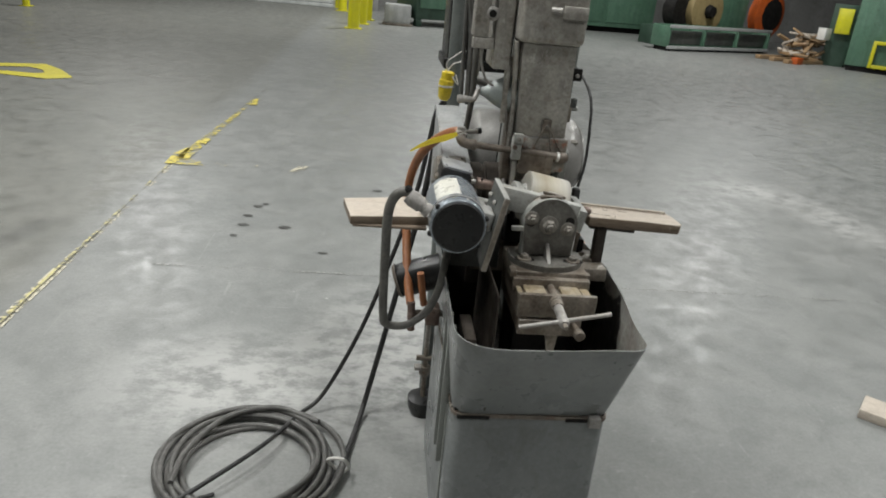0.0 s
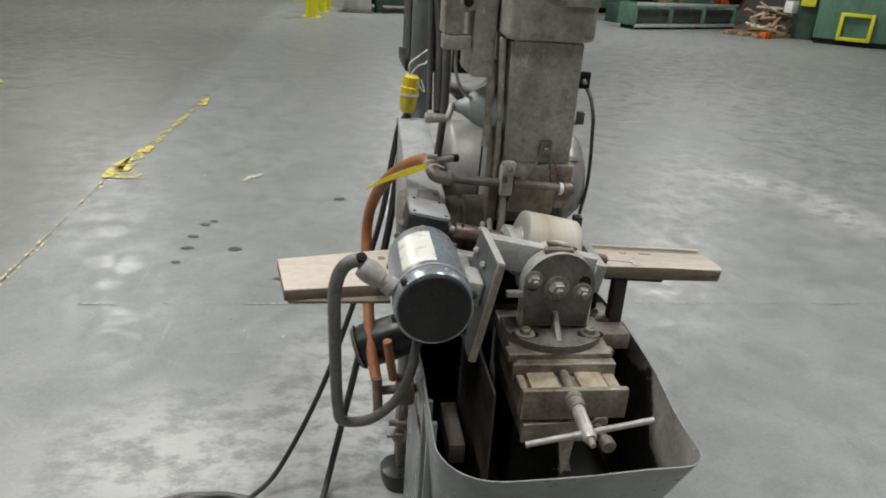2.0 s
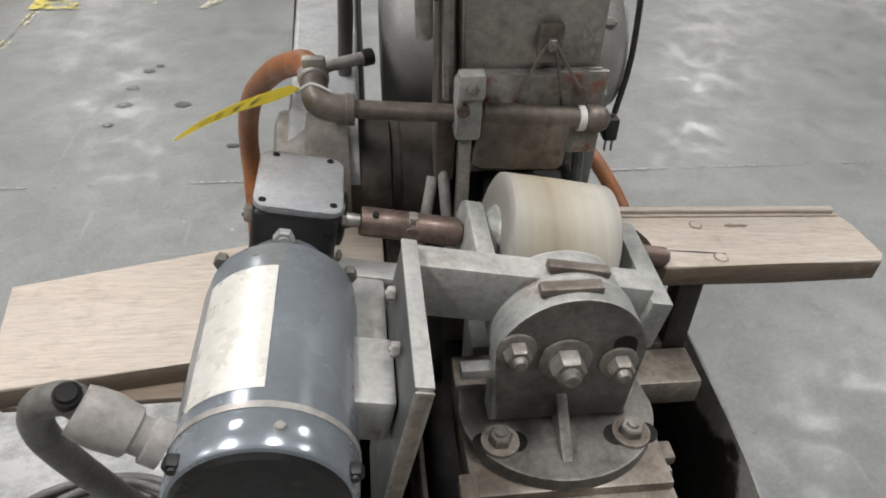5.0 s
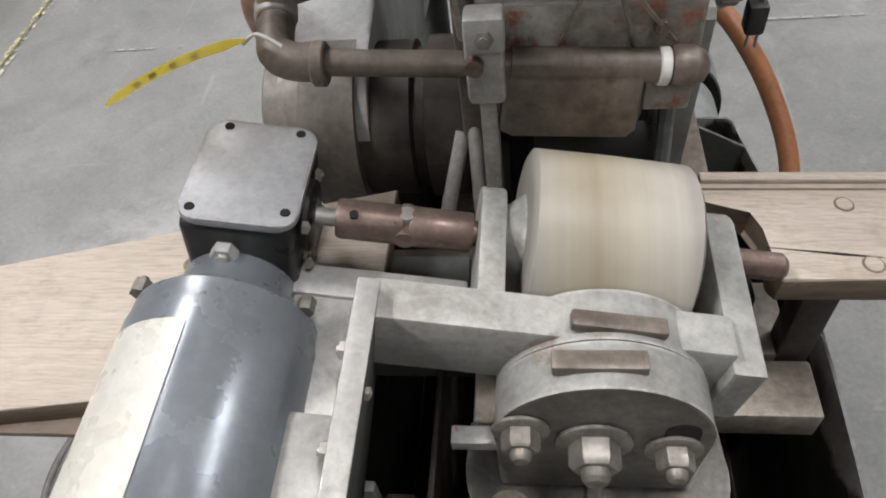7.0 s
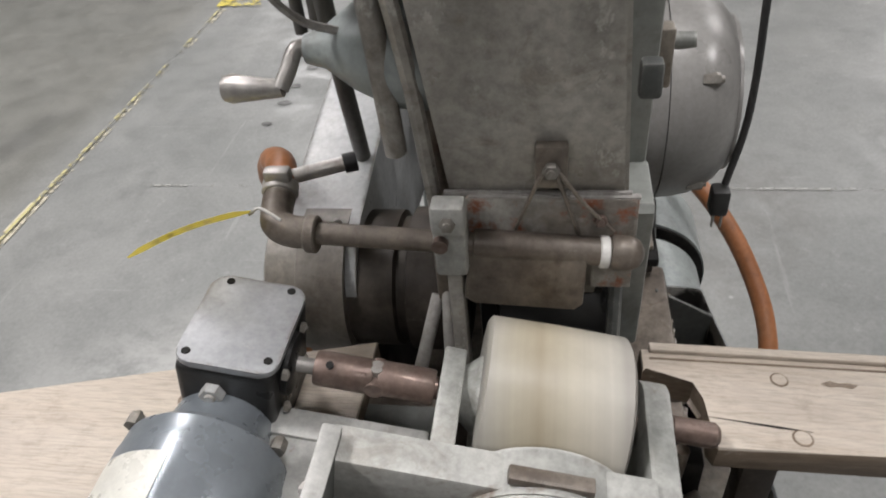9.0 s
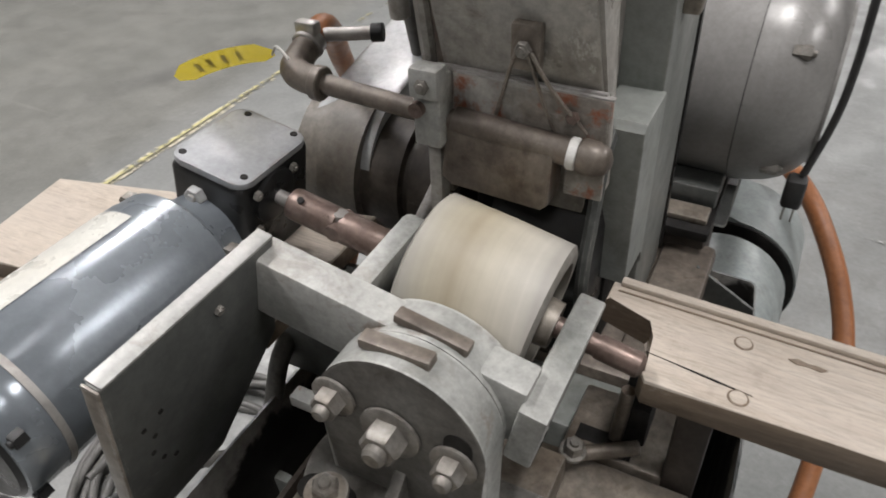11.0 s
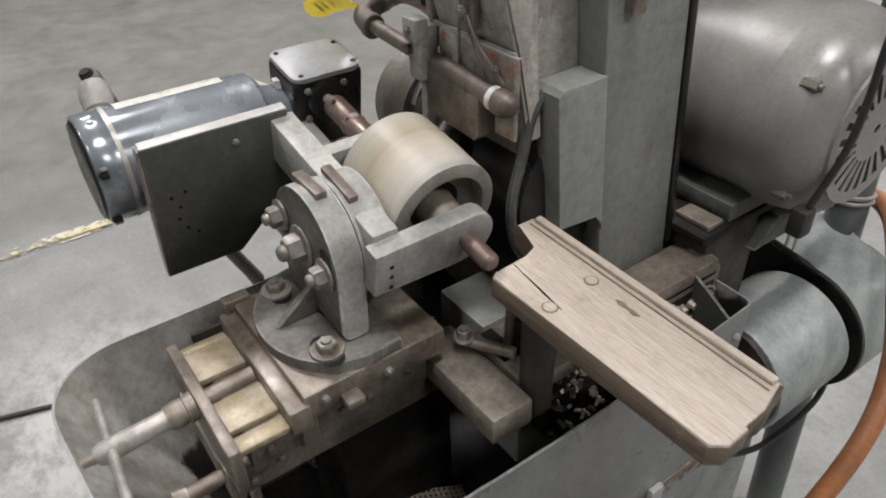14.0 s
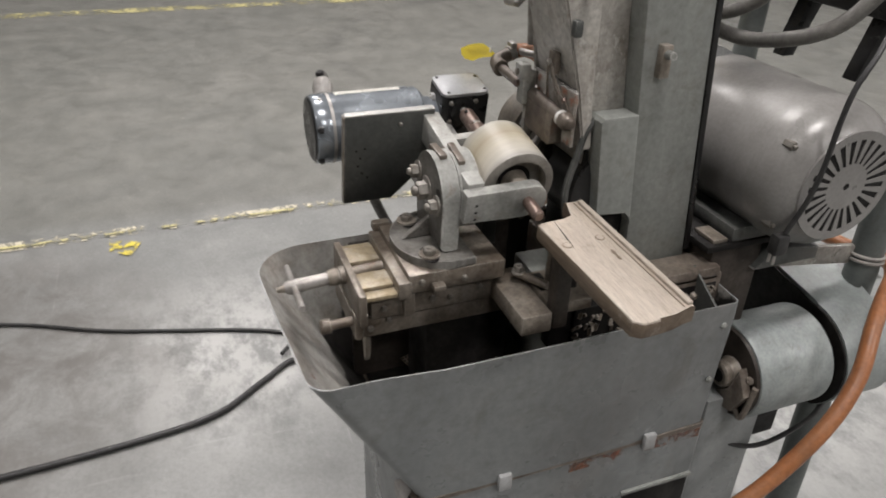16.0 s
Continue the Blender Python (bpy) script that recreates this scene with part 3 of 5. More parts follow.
# ---- green machines at the far side of the hall ----
def leg_row(parent, spots, h, w=0.16):
    for x, y in spots:
        part("leg", box((x - w / 2, y - w / 2, 0), (x + w / 2, y + w / 2, h), 0.01), GREENDARK, parent)


m1 = thing("industrial_machine", "large green painted machine with flat panelled front", "machine", (6.0, 21.4, 0))
part("body", box((-3.2, -0.1, 0.16), (2.2, 1.7, 1.9), 0.03), GREEN, m1)
part("plinth", box((-3.1, 0.15, 0.0), (2.1, 1.6, 0.16), 0.01), VOID, m1)
for k in range(3):
    part("panel", box((-3.0 + 1.75 * k, -0.13, 0.3), (-1.4 + 1.75 * k, -0.1, 1.7), 0.01), GREEN, m1)
m1.rotation_euler.z = radians(12)

m2 = thing("industrial_machine", "dark green machine base with bolted legs", "machine", (0.9, 17.5, 0))
part("body", box((-0.6, -0.1, 0.18), (1.9, 1.2, 1.4), 0.03), GREENDARK, m2)
leg_row(m2, ((-0.5, 0.0), (0.45, 0.0), (1.75, 0.0)), 0.2)
part("guard", box((-0.5, -0.16, 0.45), (0.2, -0.1, 1.2), 0.01), GREEN, m2)
m2.rotation_euler.z = radians(22)
scrap = thing("scrap_bin", "grey wire bin of scrap by a wooden crate", "bin", (-0.05, 17.2, 0))
part("basket", box((-0.35, -0.25, 0.05), (0.3, 0.3, 0.5), 0.03), PALEGREY, scrap)
part("skid", box((-0.4, -0.3, 0.0), (0.35, 0.35, 0.05), 0.01), SLIDE, scrap)

trough = thing("feed_trough", "pale green steel trough divided into three bays", "trough", (6.74, 16.5, 0))
trough.rotation_euler.z = radians(27.5)
L = 4.05
part("back_plate", box((0, 0.55, 0.1), (L, 0.6, 0.62), 0.01), GREEN, trough)
part("floor_plate", box((0, 0, 0.1), (L, 0.6, 0.14), 0.01), GREENDARK, trough)
part("top_rail", box((-0.03, -0.03, 0.56), (L + 0.03, 0.03, 0.64), 0.01), PALEGREY, trough)
part("bottom_rail", box((-0.03, -0.03, 0.05), (L + 0.03, 0.03, 0.13), 0.01), PALEGREY, trough)
for k in range(4):
    part("divider", box((L / 3 * k - 0.03, 0, 0.1), (L / 3 * k + 0.03, 0.58, 0.6), 0.01), GREEN, trough)
for k in (0.1, L - 0.1):
    part("foot", box((k - 0.08, 0.05, 0), (k + 0.08, 0.5, 0.1), 0.01), VOID, trough)
for k in range(3):
    part("mesh_panel", box((L / 3 * k + 0.04, 0.1, 0.16), (L / 3 * (k + 1) - 0.04, 0.13, 0.5), 0.005), DARKPLATE, trough)

reel = thing("cable_reel_machine", "green machine with a tan reel and an orange wheel", "machine", (8.6, 18.6, 0))
reel.rotation_euler.z = radians(27)
part("frame", box((-1.6, 0.1, 0.0), (2.2, 1.0, 0.5), 0.03), GREENDARK, reel)
part("side_panel", box((0.2, -0.1, 0.3), (1.4, 0.05, 1.6), 0.02), GREEN, reel)
part("reel_disc", turned((-0.4, -0.25, 0.98), (-0.4, 0.15, 0.98), [(0, 0.3), (0.1, 0.62), (0.9, 0.62), (1, 0.3)], 36), TAN, reel)
part("hub", turned((-0.4, -0.4, 0.98), (-0.4, -0.25, 0.98), [(0, 0.14), (1, 0.18)], 20), VOID, reel)
part("dark_wheel", turned((-1.0, 0.0, 0.95), (-1.0, 0.4, 0.95), [(0, 0.5), (1, 0.5)], 32), VOID, reel)
part("orange_wheel", turned((2.3, -0.3, 1.0), (2.3, 0.1, 1.0), [(0, 0.5), (0.2, 0.66), (0.8, 0.66), (1, 0.5)], 36), ORANGE, reel)
part("wheel_hub", turned((2.3, -0.4, 1.0), (2.3, -0.3, 1.0), [(0, 0.2), (1, 0.45)], 24), VOID, reel)

green_r = thing("industrial_machine", "green machine with a yellow guard frame and dark base", "machine", (10.95, 15.3, 0))
green_r.rotation_euler.z = radians(-33)
part("body", box((-0.2, 0.2, 0.12), (3.2, 2.2, 1.9), 0.03), GREEN, green_r)
part("plinth", box((-0.15, 0.25, 0), (3.1, 2.1, 0.12), 0.01), VOID, green_r)
part("side_cabinet", box((-0.75, 0.9, 0.0), (-0.2, 1.9, 1.5), 0.02), GREENDARK, green_r)
for lo, hi in (((0.3, 0.1, 0.12), (0.38, 0.2, 0.75)), ((0.95, 0.1, 0.12), (1.03, 0.2, 0.75)), ((0.38, 0.1, 0.67), (0.95, 0.2, 0.75)), ((0.38, 0.1, 0.12), (0.95, 0.2, 0.2))):
    part("guard_bar", box(lo, hi, 0.008), BOLLARD, green_r)
part("yellow_box", box((-0.62, 0.78, 0.8), (-0.28, 0.9, 1.4), 0.01), BOLLARD, green_r)

random.seed(7)
pile = thing("scrap_wood_pile", "heap of broken brown boards on a pallet", "wood pile", (10.4, 16.75, 0))
pile.rotation_euler.z = radians(25)
for k in range(3):
    part("pallet_board", box((-1.1, -0.5 + 0.42 * k, 0), (1.1, -0.34 + 0.42 * k, 0.1), 0.01), SCRAP, pile)
for k in range(46):
    n = random.uniform(0.2, 0.75)
    z = random.uniform(0.1, 0.75) * (1 - 0.0)
    spread = 1.0 - z * 0.75
    bm = box((-n / 2, -0.05, -0.025), (n / 2, 0.05, 0.025), 0.006)
    ob = part("board", bm, SCRAP if k % 3 else WOOD, pile)
    ob.location = (random.uniform(-1, 1) * spread, random.uniform(-0.45, 0.45) * spread, z)
    ob.rotation_euler = (random.uniform(-0.5, 0.5), random.uniform(-0.6, 0.6), random.uniform(0, 3.1))
part("white_carton", box((-0.12, -0.62, 0.62), (0.12, -0.4, 0.9), 0.01), TAPE, pile)
part("red_foot", box((-0.95, -0.62, 0.0), (-0.7, -0.45, 0.16), 0.01), ORANGE, pile)

offcut = thing("timber_offcut", "short pale pine offcut lying on the floor", "timber", (1.63, 0.62, 0))
offcut.rotation_euler.z = radians(-42)
part("board", box((-0.02, -0.14, 0), (0.5, 0.0, 0.04), 0.004), [WOOD], offcut)


# ---- the belt grinder ----
grinder = thing("belt_grinder", "old grey belt grinding machine with open coolant tank, greasy and worn", "grinding machine", (0, 0, 0))


def wall_ring(top, bottom, z0, z1, thick, sub=10):
    """An open tray: the outline bottom at z0 widening to the outline top at z1, as a sheet with thickness."""
    own = bmesh.new()
    n = len(top)
    rows = []
    for off in (0.0, thick):
        for k in range(sub + 1):
            s = k / sub
            row = []
            for j in range(n):
                x = bottom[j][0] + (top[j][0] - bottom[j][0]) * s
                y = bottom[j][1] + (top[j][1] - bottom[j][1]) * s
                cx, cy = -0.02, -0.06
                d = math.hypot(x - cx, y - cy)
                x, y = x - (x - cx) / d * off, y - (y - cy) / d * off
                w = 0.004 * noise.noise(Vector((x * 9, y * 9, 1.3))) if k == sub else 0.0012 * noise.noise(Vector((x * 14, y * 14, s * 4)))
                lift = 0.013 * s * max(0.0, 1 - ((y - 0.02) / 0.26) ** 2) if x > 0.12 else 0.0
                row.append(own.verts.new((x + w * 0.5, y + w * 0.5, z0 + (z1 - z0) * s + (w if k == sub else 0) + lift)))
            rows.append(row)
    outer, inner = rows[:sub + 1], rows[sub + 1:]
    for grid in (outer, inner):
        for a, b in zip(grid, grid[1:]):
            for j in range(n):
                f = own.faces.new((a[j], a[(j + 1) % n], b[(j + 1) % n], b[j]))
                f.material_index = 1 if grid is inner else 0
    for j in range(n):
        own.faces.new((outer[-1][j], outer[-1][(j + 1) % n], inner[-1][(j + 1) % n], inner[-1][j]))
    return own


def round_rect(x0, x1, y0, y1, rs, n=6):
    """Corner radii in the order front left, front right, back right, back left."""
    out = []
    for (cx, cy, a), r in zip(((x0, y0, 180), (x1, y0, 270), (x1, y1, 0), (x0, y1, 90)), rs):
        sx, sy = (1 if cx == x0 else -1), (1 if cy == y0 else -1)
        out += arc(cx + sx * r, cy + sy * r, r, a, a + 90, n)
    return out


# open coolant tank: flared tray on a cabinet
TOP = round_rect(-0.236, 0.184, -0.449, 0.312, (0.095, 0.036, 0.01, 0.02), 9)


def bowed(outline, corners=4, runs=12):
    """Splits the long sides, so that the sheet can sag and bulge along them."""
    n, out = len(outline) // corners, []
    for k in range(corners):
        arc_pts = outline[k * n:(k + 1) * n]
        nxt = outline[((k + 1) * n) % len(outline)]
        out += arc_pts + [(arc_pts[-1][0] + (nxt[0] - arc_pts[-1][0]) * j / runs, arc_pts[-1][1] + (nxt[1] - arc_pts[-1][1]) * j / runs) for j in range(1, runs)]
    return [(x + (0.022 * max(0.0, 1 - ((y + 0.02) / 0.3) ** 2) if x > 0.15 else 0), y + 0.085 * max(0.0, x + 0.13) * min(1.0, max(0.0, -4 * (y + 0.2)))) for x, y in out]


TOP = bowed(TOP)
BOT = [(x - 0.016 * max(0.0, 1 - ((y + 0.02) / 0.3) ** 2) if x > 0.15 else x, y) for x, y in bowed(round_rect(-0.205, 0.178, -0.268, 0.305, (0.04, 0.02, 0.01, 0.02), 9))]
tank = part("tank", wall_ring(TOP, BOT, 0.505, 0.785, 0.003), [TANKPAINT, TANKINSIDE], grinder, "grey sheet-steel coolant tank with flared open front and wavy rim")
# near-black floor paints the shade at the tank bottom
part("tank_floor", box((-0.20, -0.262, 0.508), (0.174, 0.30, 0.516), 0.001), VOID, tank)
part("seam_strip", prism(round_rect(-0.209, 0.182, -0.272, 0.308, (0.03, 0.02, 0.01, 0.02)), "z", 0.497, 0.507), BROWN, tank, "rusty seam under the tank")
for x0, x1 in ((-0.195, -0.115), (0.075, 0.165)):
    part("seam_gap", box((x0, -0.2745, 0.494), (x1, -0.266, 0.503), 0.001), VOID, tank)
for y in (-0.11, 0.18):
    part("clip", box((0.182, y - 0.012, 0.488), (0.192, y + 0.012, 0.522), 0.002), PALEGREY, tank)
part("clip", box((0.13, -0.29, 0.488), (0.16, -0.268, 0.515), 0.003), FITTING, tank)
part("end_plate", prism([(0.10, 0.60), (0.180, 0.60), (0.186, 0.785), (0.115, 0.826)], "y", 0.255, 0.259), DARKPLATE, tank)
for z in (0.62, 0.74):
    part("rivet", turned((0.183, 0.285, z), (0.19, 0.285, z), [(0, 0.006), (0.6, 0.006), (1, 0.002)], 12), PAINT, tank)


def perforated(nx, ny, pitch, m):
    own = bmesh.new()
    vs = {}

    def v(x, y):
        k = (round(x, 5), round(y, 5))
        if k not in vs:
            vs[k] = own.verts.new((x, y, 0))
        return vs[k]
    for i in range(nx):
        for j in range(ny):
            x, y = i * pitch, j * pitch
            o = [v(x, y), v(x + pitch, y), v(x + pitch, y + pitch), v(x, y + pitch)]
            c = [v(x + pitch / 2 + pitch * 0.32 * math.cos(a), y + pitch / 2 + pitch * 0.32 * math.sin(a)) for a in (radians(225 + 90 * q) for q in range(4))]
            for q in range(4):
                own.faces.new((o[q], o[(q + 1) % 4], c[(q + 1) % 4], c[q]))
    own.transform(m)
    return own


for m, nx, ny in ((pose(0.05, -0.21, 0.60, 0, 18, 75), 22, 7), (pose(0.15, 0.03, 0.62, -30, 0, 60), 10, 9), (pose(-0.12, -0.2, 0.56, 0, 10, 20), 16, 9)):
    part("strainer_plate", perforated(nx, ny, 0.0075, m), SLIDE, tank, "perforated steel strainer plate")
# both plates coloured dark for the shade inside the tank
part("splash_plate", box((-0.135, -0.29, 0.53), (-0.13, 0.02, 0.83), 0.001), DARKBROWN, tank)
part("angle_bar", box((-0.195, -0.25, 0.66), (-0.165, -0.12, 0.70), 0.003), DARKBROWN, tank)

cab = part("cabinet", prism(round_rect(-0.208, 0.18, -0.266, 0.31, (0.03, 0.02, 0.01, 0.01)), "z", 0.0, 0.497, 0.003), TANKPAINT, grinder, "grey steel cabinet under the tank")
part("cabinet_opening", box((0.10, 0.15, 0.10), (0.1825, 0.30, 0.372), 0.002), VOID, cab, "black opening in the cabinet side")
part("opening_lip", box((0.178, 0.145, 0.37), (0.186, 0.305, 0.378), 0.001), PAINT, cab)
part("back_leg", box((0.06, 0.31, 0.0), (0.175, 0.45, 0.55), 0.004), TANKPAINT, cab)
part("rust_stain", box((0.1804, 0.02, 0.474), (0.1811, 0.30, 0.496), 0), RUSTSTAIN, cab, "flaking rust along the seam")
part("cabinet_strip", box((-0.212, -0.2, 0.05), (-0.206, -0.17, 0.48), 0.002), PAINT, cab)
for y in (-0.19, -0.12):
    part("side_rib", box((-0.226, y, 0.30), (-0.207, y + 0.012, 0.70), 0.003), PAINT, cab)

# base casting that carries the column and the main motor
base = part("base_casting", box((-0.15, 0.07, 0.74), (0.13, 0.31, 0.812), 0.006), BROWN, grinder, "rusty brown base casting")
part("base_rail", box((0.07, 0.10, 0.795), (0.13, 0.305, 0.824), 0.007), BROWN, base)
own = bmesh.new()
chip_rnd = random.Random(5)
for k in range(90):
    y, z = chip_rnd.uniform(0.02, 0.3), chip_rnd.uniform(0.69, 0.79)
    box((-0.006, -0.003, -0.002), (0.006, 0.003, 0.002), 0.0, pose(0.133 + chip_rnd.uniform(-0.002, 0.003), y, z, chip_rnd.uniform(0, 180), chip_rnd.uniform(0, 180), chip_rnd.uniform(0, 180)), own)
tagged(part("swarf", own, SLIDE, base, "metal grinding chips stuck to the casting"), kind="stuff")
# near-black face, shade behind the chips put into its colour
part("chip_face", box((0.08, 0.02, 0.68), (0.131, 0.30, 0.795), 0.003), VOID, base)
part("base_block", box((-0.13, 0.29, 0.60), (0.115, 0.40, 0.845), 0.006), DARKBROWN, base)
part("motor_plate", box((-0.14, 0.275, 0.845), (0.118, 0.56, 0.858), 0.003), VOID, base)
for k in range(12):
    y, z = 0.10 + 0.017 * k, 0.775
    turned_bm = turned((0.131, y, z), (0.14, y, z), [(0, 0.0075), (1, 0.005)], 8)
    part("nut", turned_bm, SLIDE, base)
for y, z in ((0.03, 0.725), (0.055, 0.718), (0.04, 0.70), (0.075, 0.735)):
    part("nut", hexhead((0.10, y, z), (1, 0, 0.2), 0.008, 0.008), BROWN, base)
part("inner_block", box((-0.06, 0.0, 0.62), (0.10, 0.07, 0.80), 0.004), PAINT, base)

# column with front cover and side guard
LEANING = Matrix(((1, 0, 0, 0), (0, 1, -0.09, 0.09), (0, 0, 1, 0), (0, 0, 0, 1)))
column = part("column", box((-0.082, 0.132, 0.812), (0.068, 0.252, 1.75), 0.004, LEANING), PAINT, grinder, "tall grey painted machine column")
part("back_edge", box((-0.084, 0.252, 0.83), (0.070, 0.262, 1.74), 0.001, LEANING), BLACK, column)
part("recessed_web", box((-0.08, 0.06, 1.0), (0.03, 0.132, 1.70), 0.003, LEANING), OILY, column, "stained recessed web of the column")


def cover():
    """Front sheet cover, leaning out a little towards the top."""
    own = bmesh.new()
    ring = []
    for z, x0, x1, y0, y1 in ((1.035, -0.078, 0.048, 0.046, 0.062), (1.13, -0.083, 0.045, 0.028, 0.055), (1.36, -0.098, 0.027, -0.026, 0.06)):
        ring.append([own.verts.new(p) for p in ((x0, y1, z), (x0, y0, z), (x1, y0, z), (x1, y1, z))])
    for a, b in zip(ring, ring[1:]):
        for k in range(4):
            own.faces.new((a[k], a[(k + 1) % 4], b[(k + 1) % 4], b[k]))
    own.faces.new(ring[0][::-1])
    own.faces.new(ring[-1])
    bmesh.ops.bevel(own, geom=own.edges[:], offset=0.003, segments=2, affect="EDGES")
    return own


front = part("front_cover", cover(), OILY, column, "greasy brown-grey sheet cover")
part("cover_hem", box((-0.086, 0.0235, 1.126), (0.047, 0.0275, 1.1315), 0.001), FITTING, column)
part("cover_seam", tube([(-0.094, 0.035, 1.10), (-0.1, 0.02, 1.22), (-0.112, -0.005, 1.36)], 0.006, 8), OILY, column)
head_top = part("top_housing", box((-0.118, -0.055, 1.362), (0.036, 0.20, 1.78), 0.012, seg=3), OILY, grinder, "brown-grey upper wheel housing")
part("latch", rod((-0.052, -0.058, 1.437), (-0.03, -0.072, 1.438), 0.006), BRIGHT, head_top)
part("latch_plate", box((-0.025, -0.066, 1.42), (0.032, -0.053, 1.448), 0.003), OILY, head_top)
part("side_housing", box((-0.165, 0.0, 1.29), (-0.122, 0.12, 1.72), 0.008), OILY, head_top)
part("knob", turned((-0.174, 0.02, 1.415), (-0.176, -0.004, 1.415), [(0, 0.017), (0.8, 0.017), (1, 0.011)], 20), FITTING, head_top)
part("knob_hole", turned((-0.176, -0.0045, 1.415), (-0.176, -0.006, 1.415), [(0, 0.0085), (1, 0.0085)], 16), VOID, head_top)
part("bracket", box((-0.215, 0.0, 1.335), (-0.165, 0.03, 1.36), 0.003), OILY, head_top)
part("bracket", box((-0.215, 0.0, 1.36), (-0.18, 0.06, 1.60), 0.004), OILY, head_top)
part("hanging_wire", tube([(-0.19, 0.01, 1.335), (-0.188, 0.012, 1.30), (-0.17, 0.03, 1.26), (-0.14, 0.05, 1.24)], 0.003, 6), FITTING, head_top)
part("slide_rail", rod((-0.118, 0.03, 1.16), (-0.122, 0.02, 1.32), 0.008), OILY, column)
part("slide_strip", box((-0.104, 0.045, 1.0), (-0.084, 0.09, 1.36), 0.004), BROWN, column)

guard = part("side_guard", prism([(0.068, 0.927), (0.068, 1.086), (0.074, 1.092), (0.134, 1.092), (0.134, 0.90), (0.124, 0.927)], "x", 0.030, 0.0700, 0.0025, LEANING), PAINT, grinder, "boxed grey side guard of the belt wheel")
part("guard_lip", tube([(0.044, 0.066, 1.085), (0.043, 0.05, 1.06), (0.043, 0.04, 1.02), (0.043, 0.028, 0.97), (0.043, 0.032, 0.92), (0.043, 0.055, 0.885), (0.04, 0.085, 0.875)], 0.006, 8), DARKPLATE, guard)
# near-black blocks paint the shade in the wheel recess
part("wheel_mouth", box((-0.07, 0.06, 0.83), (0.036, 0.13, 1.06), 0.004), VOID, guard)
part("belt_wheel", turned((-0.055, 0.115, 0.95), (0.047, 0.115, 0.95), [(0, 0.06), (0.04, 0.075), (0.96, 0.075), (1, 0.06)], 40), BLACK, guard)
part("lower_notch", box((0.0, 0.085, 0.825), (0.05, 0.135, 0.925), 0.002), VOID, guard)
part("side_handle", turned((0.068, 0.148, 1.186), (0.098, 0.146, 1.188), [(0, 0.006), (0.3, 0.005), (0.6, 0.007), (1, 0.006)], 16), CAST, column)
part("handle_boss", box((0.066, 0.139, 1.150), (0.082, 0.157, 1.20), 0.003), SLIDE, column)
part("switch_plate", box((0.03, 0.02, 1.275), (0.062, 0.03, 1.305), 0.002), VOID, column)
part("switch_button", turned((0.05, 0.02, 1.288), (0.05, 0.012, 1.288), [(0, 0.005), (1, 0.004)], 12), BRIGHT, column)
part("clip_block", box((0.042, 0.005, 1.212), (0.056, 0.018, 1.236), 0.003), DARKPLATE, column)

# coolant pipe across the cover, clamp and elbow
pipe = part("coolant_pipe", rod((-0.205, 0.008, 1.105), (0.036, 0.014, 1.085), 0.0085), BROWN, grinder, "brown steel coolant pipe")
part("pipe_sleeve", rod((-0.065, 0.012, 1.094), (0.034, 0.014, 1.086), 0.0108), BROWN, pipe)
part("end_cap", turned((0.034, 0.014, 1.0855), (0.058, 0.015, 1.0835), [(0, 0.012), (0.1, 0.0135), (0.55, 0.0135), (0.85, 0.010), (1, 0.004)], 20), BROWN, pipe)
part("tape_wrap", rod((0.026, 0.0135, 1.0862), (0.033, 0.014, 1.0857), 0.0122), TAPE, pipe, "white thread tape")
part("elbow", tube([(-0.186, 0.008, 1.1035), (-0.203, 0.009, 1.105), (-0.214, 0.014, 1.108), (-0.217, 0.028, 1.113), (-0.217, 0.038, 1.117)], 0.0125, 14, 6), BROWN, pipe)
part("elbow_collar", rod((-0.190, 0.0075, 1.1035), (-0.181, 0.0075, 1.103), 0.0145), BROWN, pipe)
part("nipple", rod((-0.217, 0.032, 1.114), (-0.2175, 0.040, 1.118), 0.0115), BRIGHT, pipe)
part("hose_clamp", rod((-0.2175, 0.038, 1.117), (-0.2185, 0.048, 1.1215), 0.0142), BRIGHT, pipe, "shiny worm-drive hose clamp")
part("clamp_screw", box((-0.227, 0.036, 1.128), (-0.206, 0.048, 1.139), 0.003), BRIGHT, pipe)
part("spare_fitting", rod((-0.212, 0.056, 1.122), (-0.172, 0.072, 1.124), 0.006), BRIGHT, pipe, "shiny spare fitting with black end")
part("fitting_end", rod((-0.173, 0.0715, 1.124), (-0.163, 0.0755, 1.1245), 0.008), BLACK, pipe)
clampbar = part("pipe_clamp", box((-0.092, -0.006, 1.075), (-0.068, 0.018, 1.133), 0.004), CAST, grinder, "bolted steel pipe clamp")
part("clamp_lug", box((-0.091, -0.012, 1.118), (-0.067, 0.006, 1.142), 0.003), CAST, clampbar)
part("bolt", hexhead((-0.079, -0.012, 1.129), (0, -1, 0.15), 0.006, 0.003), BOLT, clampbar)
part("bolt", turned((-0.086, -0.006, 1.108), (-0.086, -0.012, 1.108), [(0, 0.006), (1, 0.006)], 14), COPPER, clampbar)
part("clamp_arm", box((-0.086, 0.004, 0.93), (-0.074, 0.02, 1.08), 0.003), OILY, clampbar)
nozzle = part("nozzle_box", prism([(-0.074, 1.046), (-0.066, 1.04), (0.010, 1.036), (0.016, 1.042), (0.018, 1.088), (-0.068, 1.096)], "y", 0.003, 0.03, 0.002), BROWN, grinder, "rust-stained coolant nozzle box")
part("rear_plate", box((-0.07, 0.020, 1.075), (0.052, 0.026, 1.128), 0.001), RUSTPLATE, nozzle, "rust-streaked plate behind the pipe")
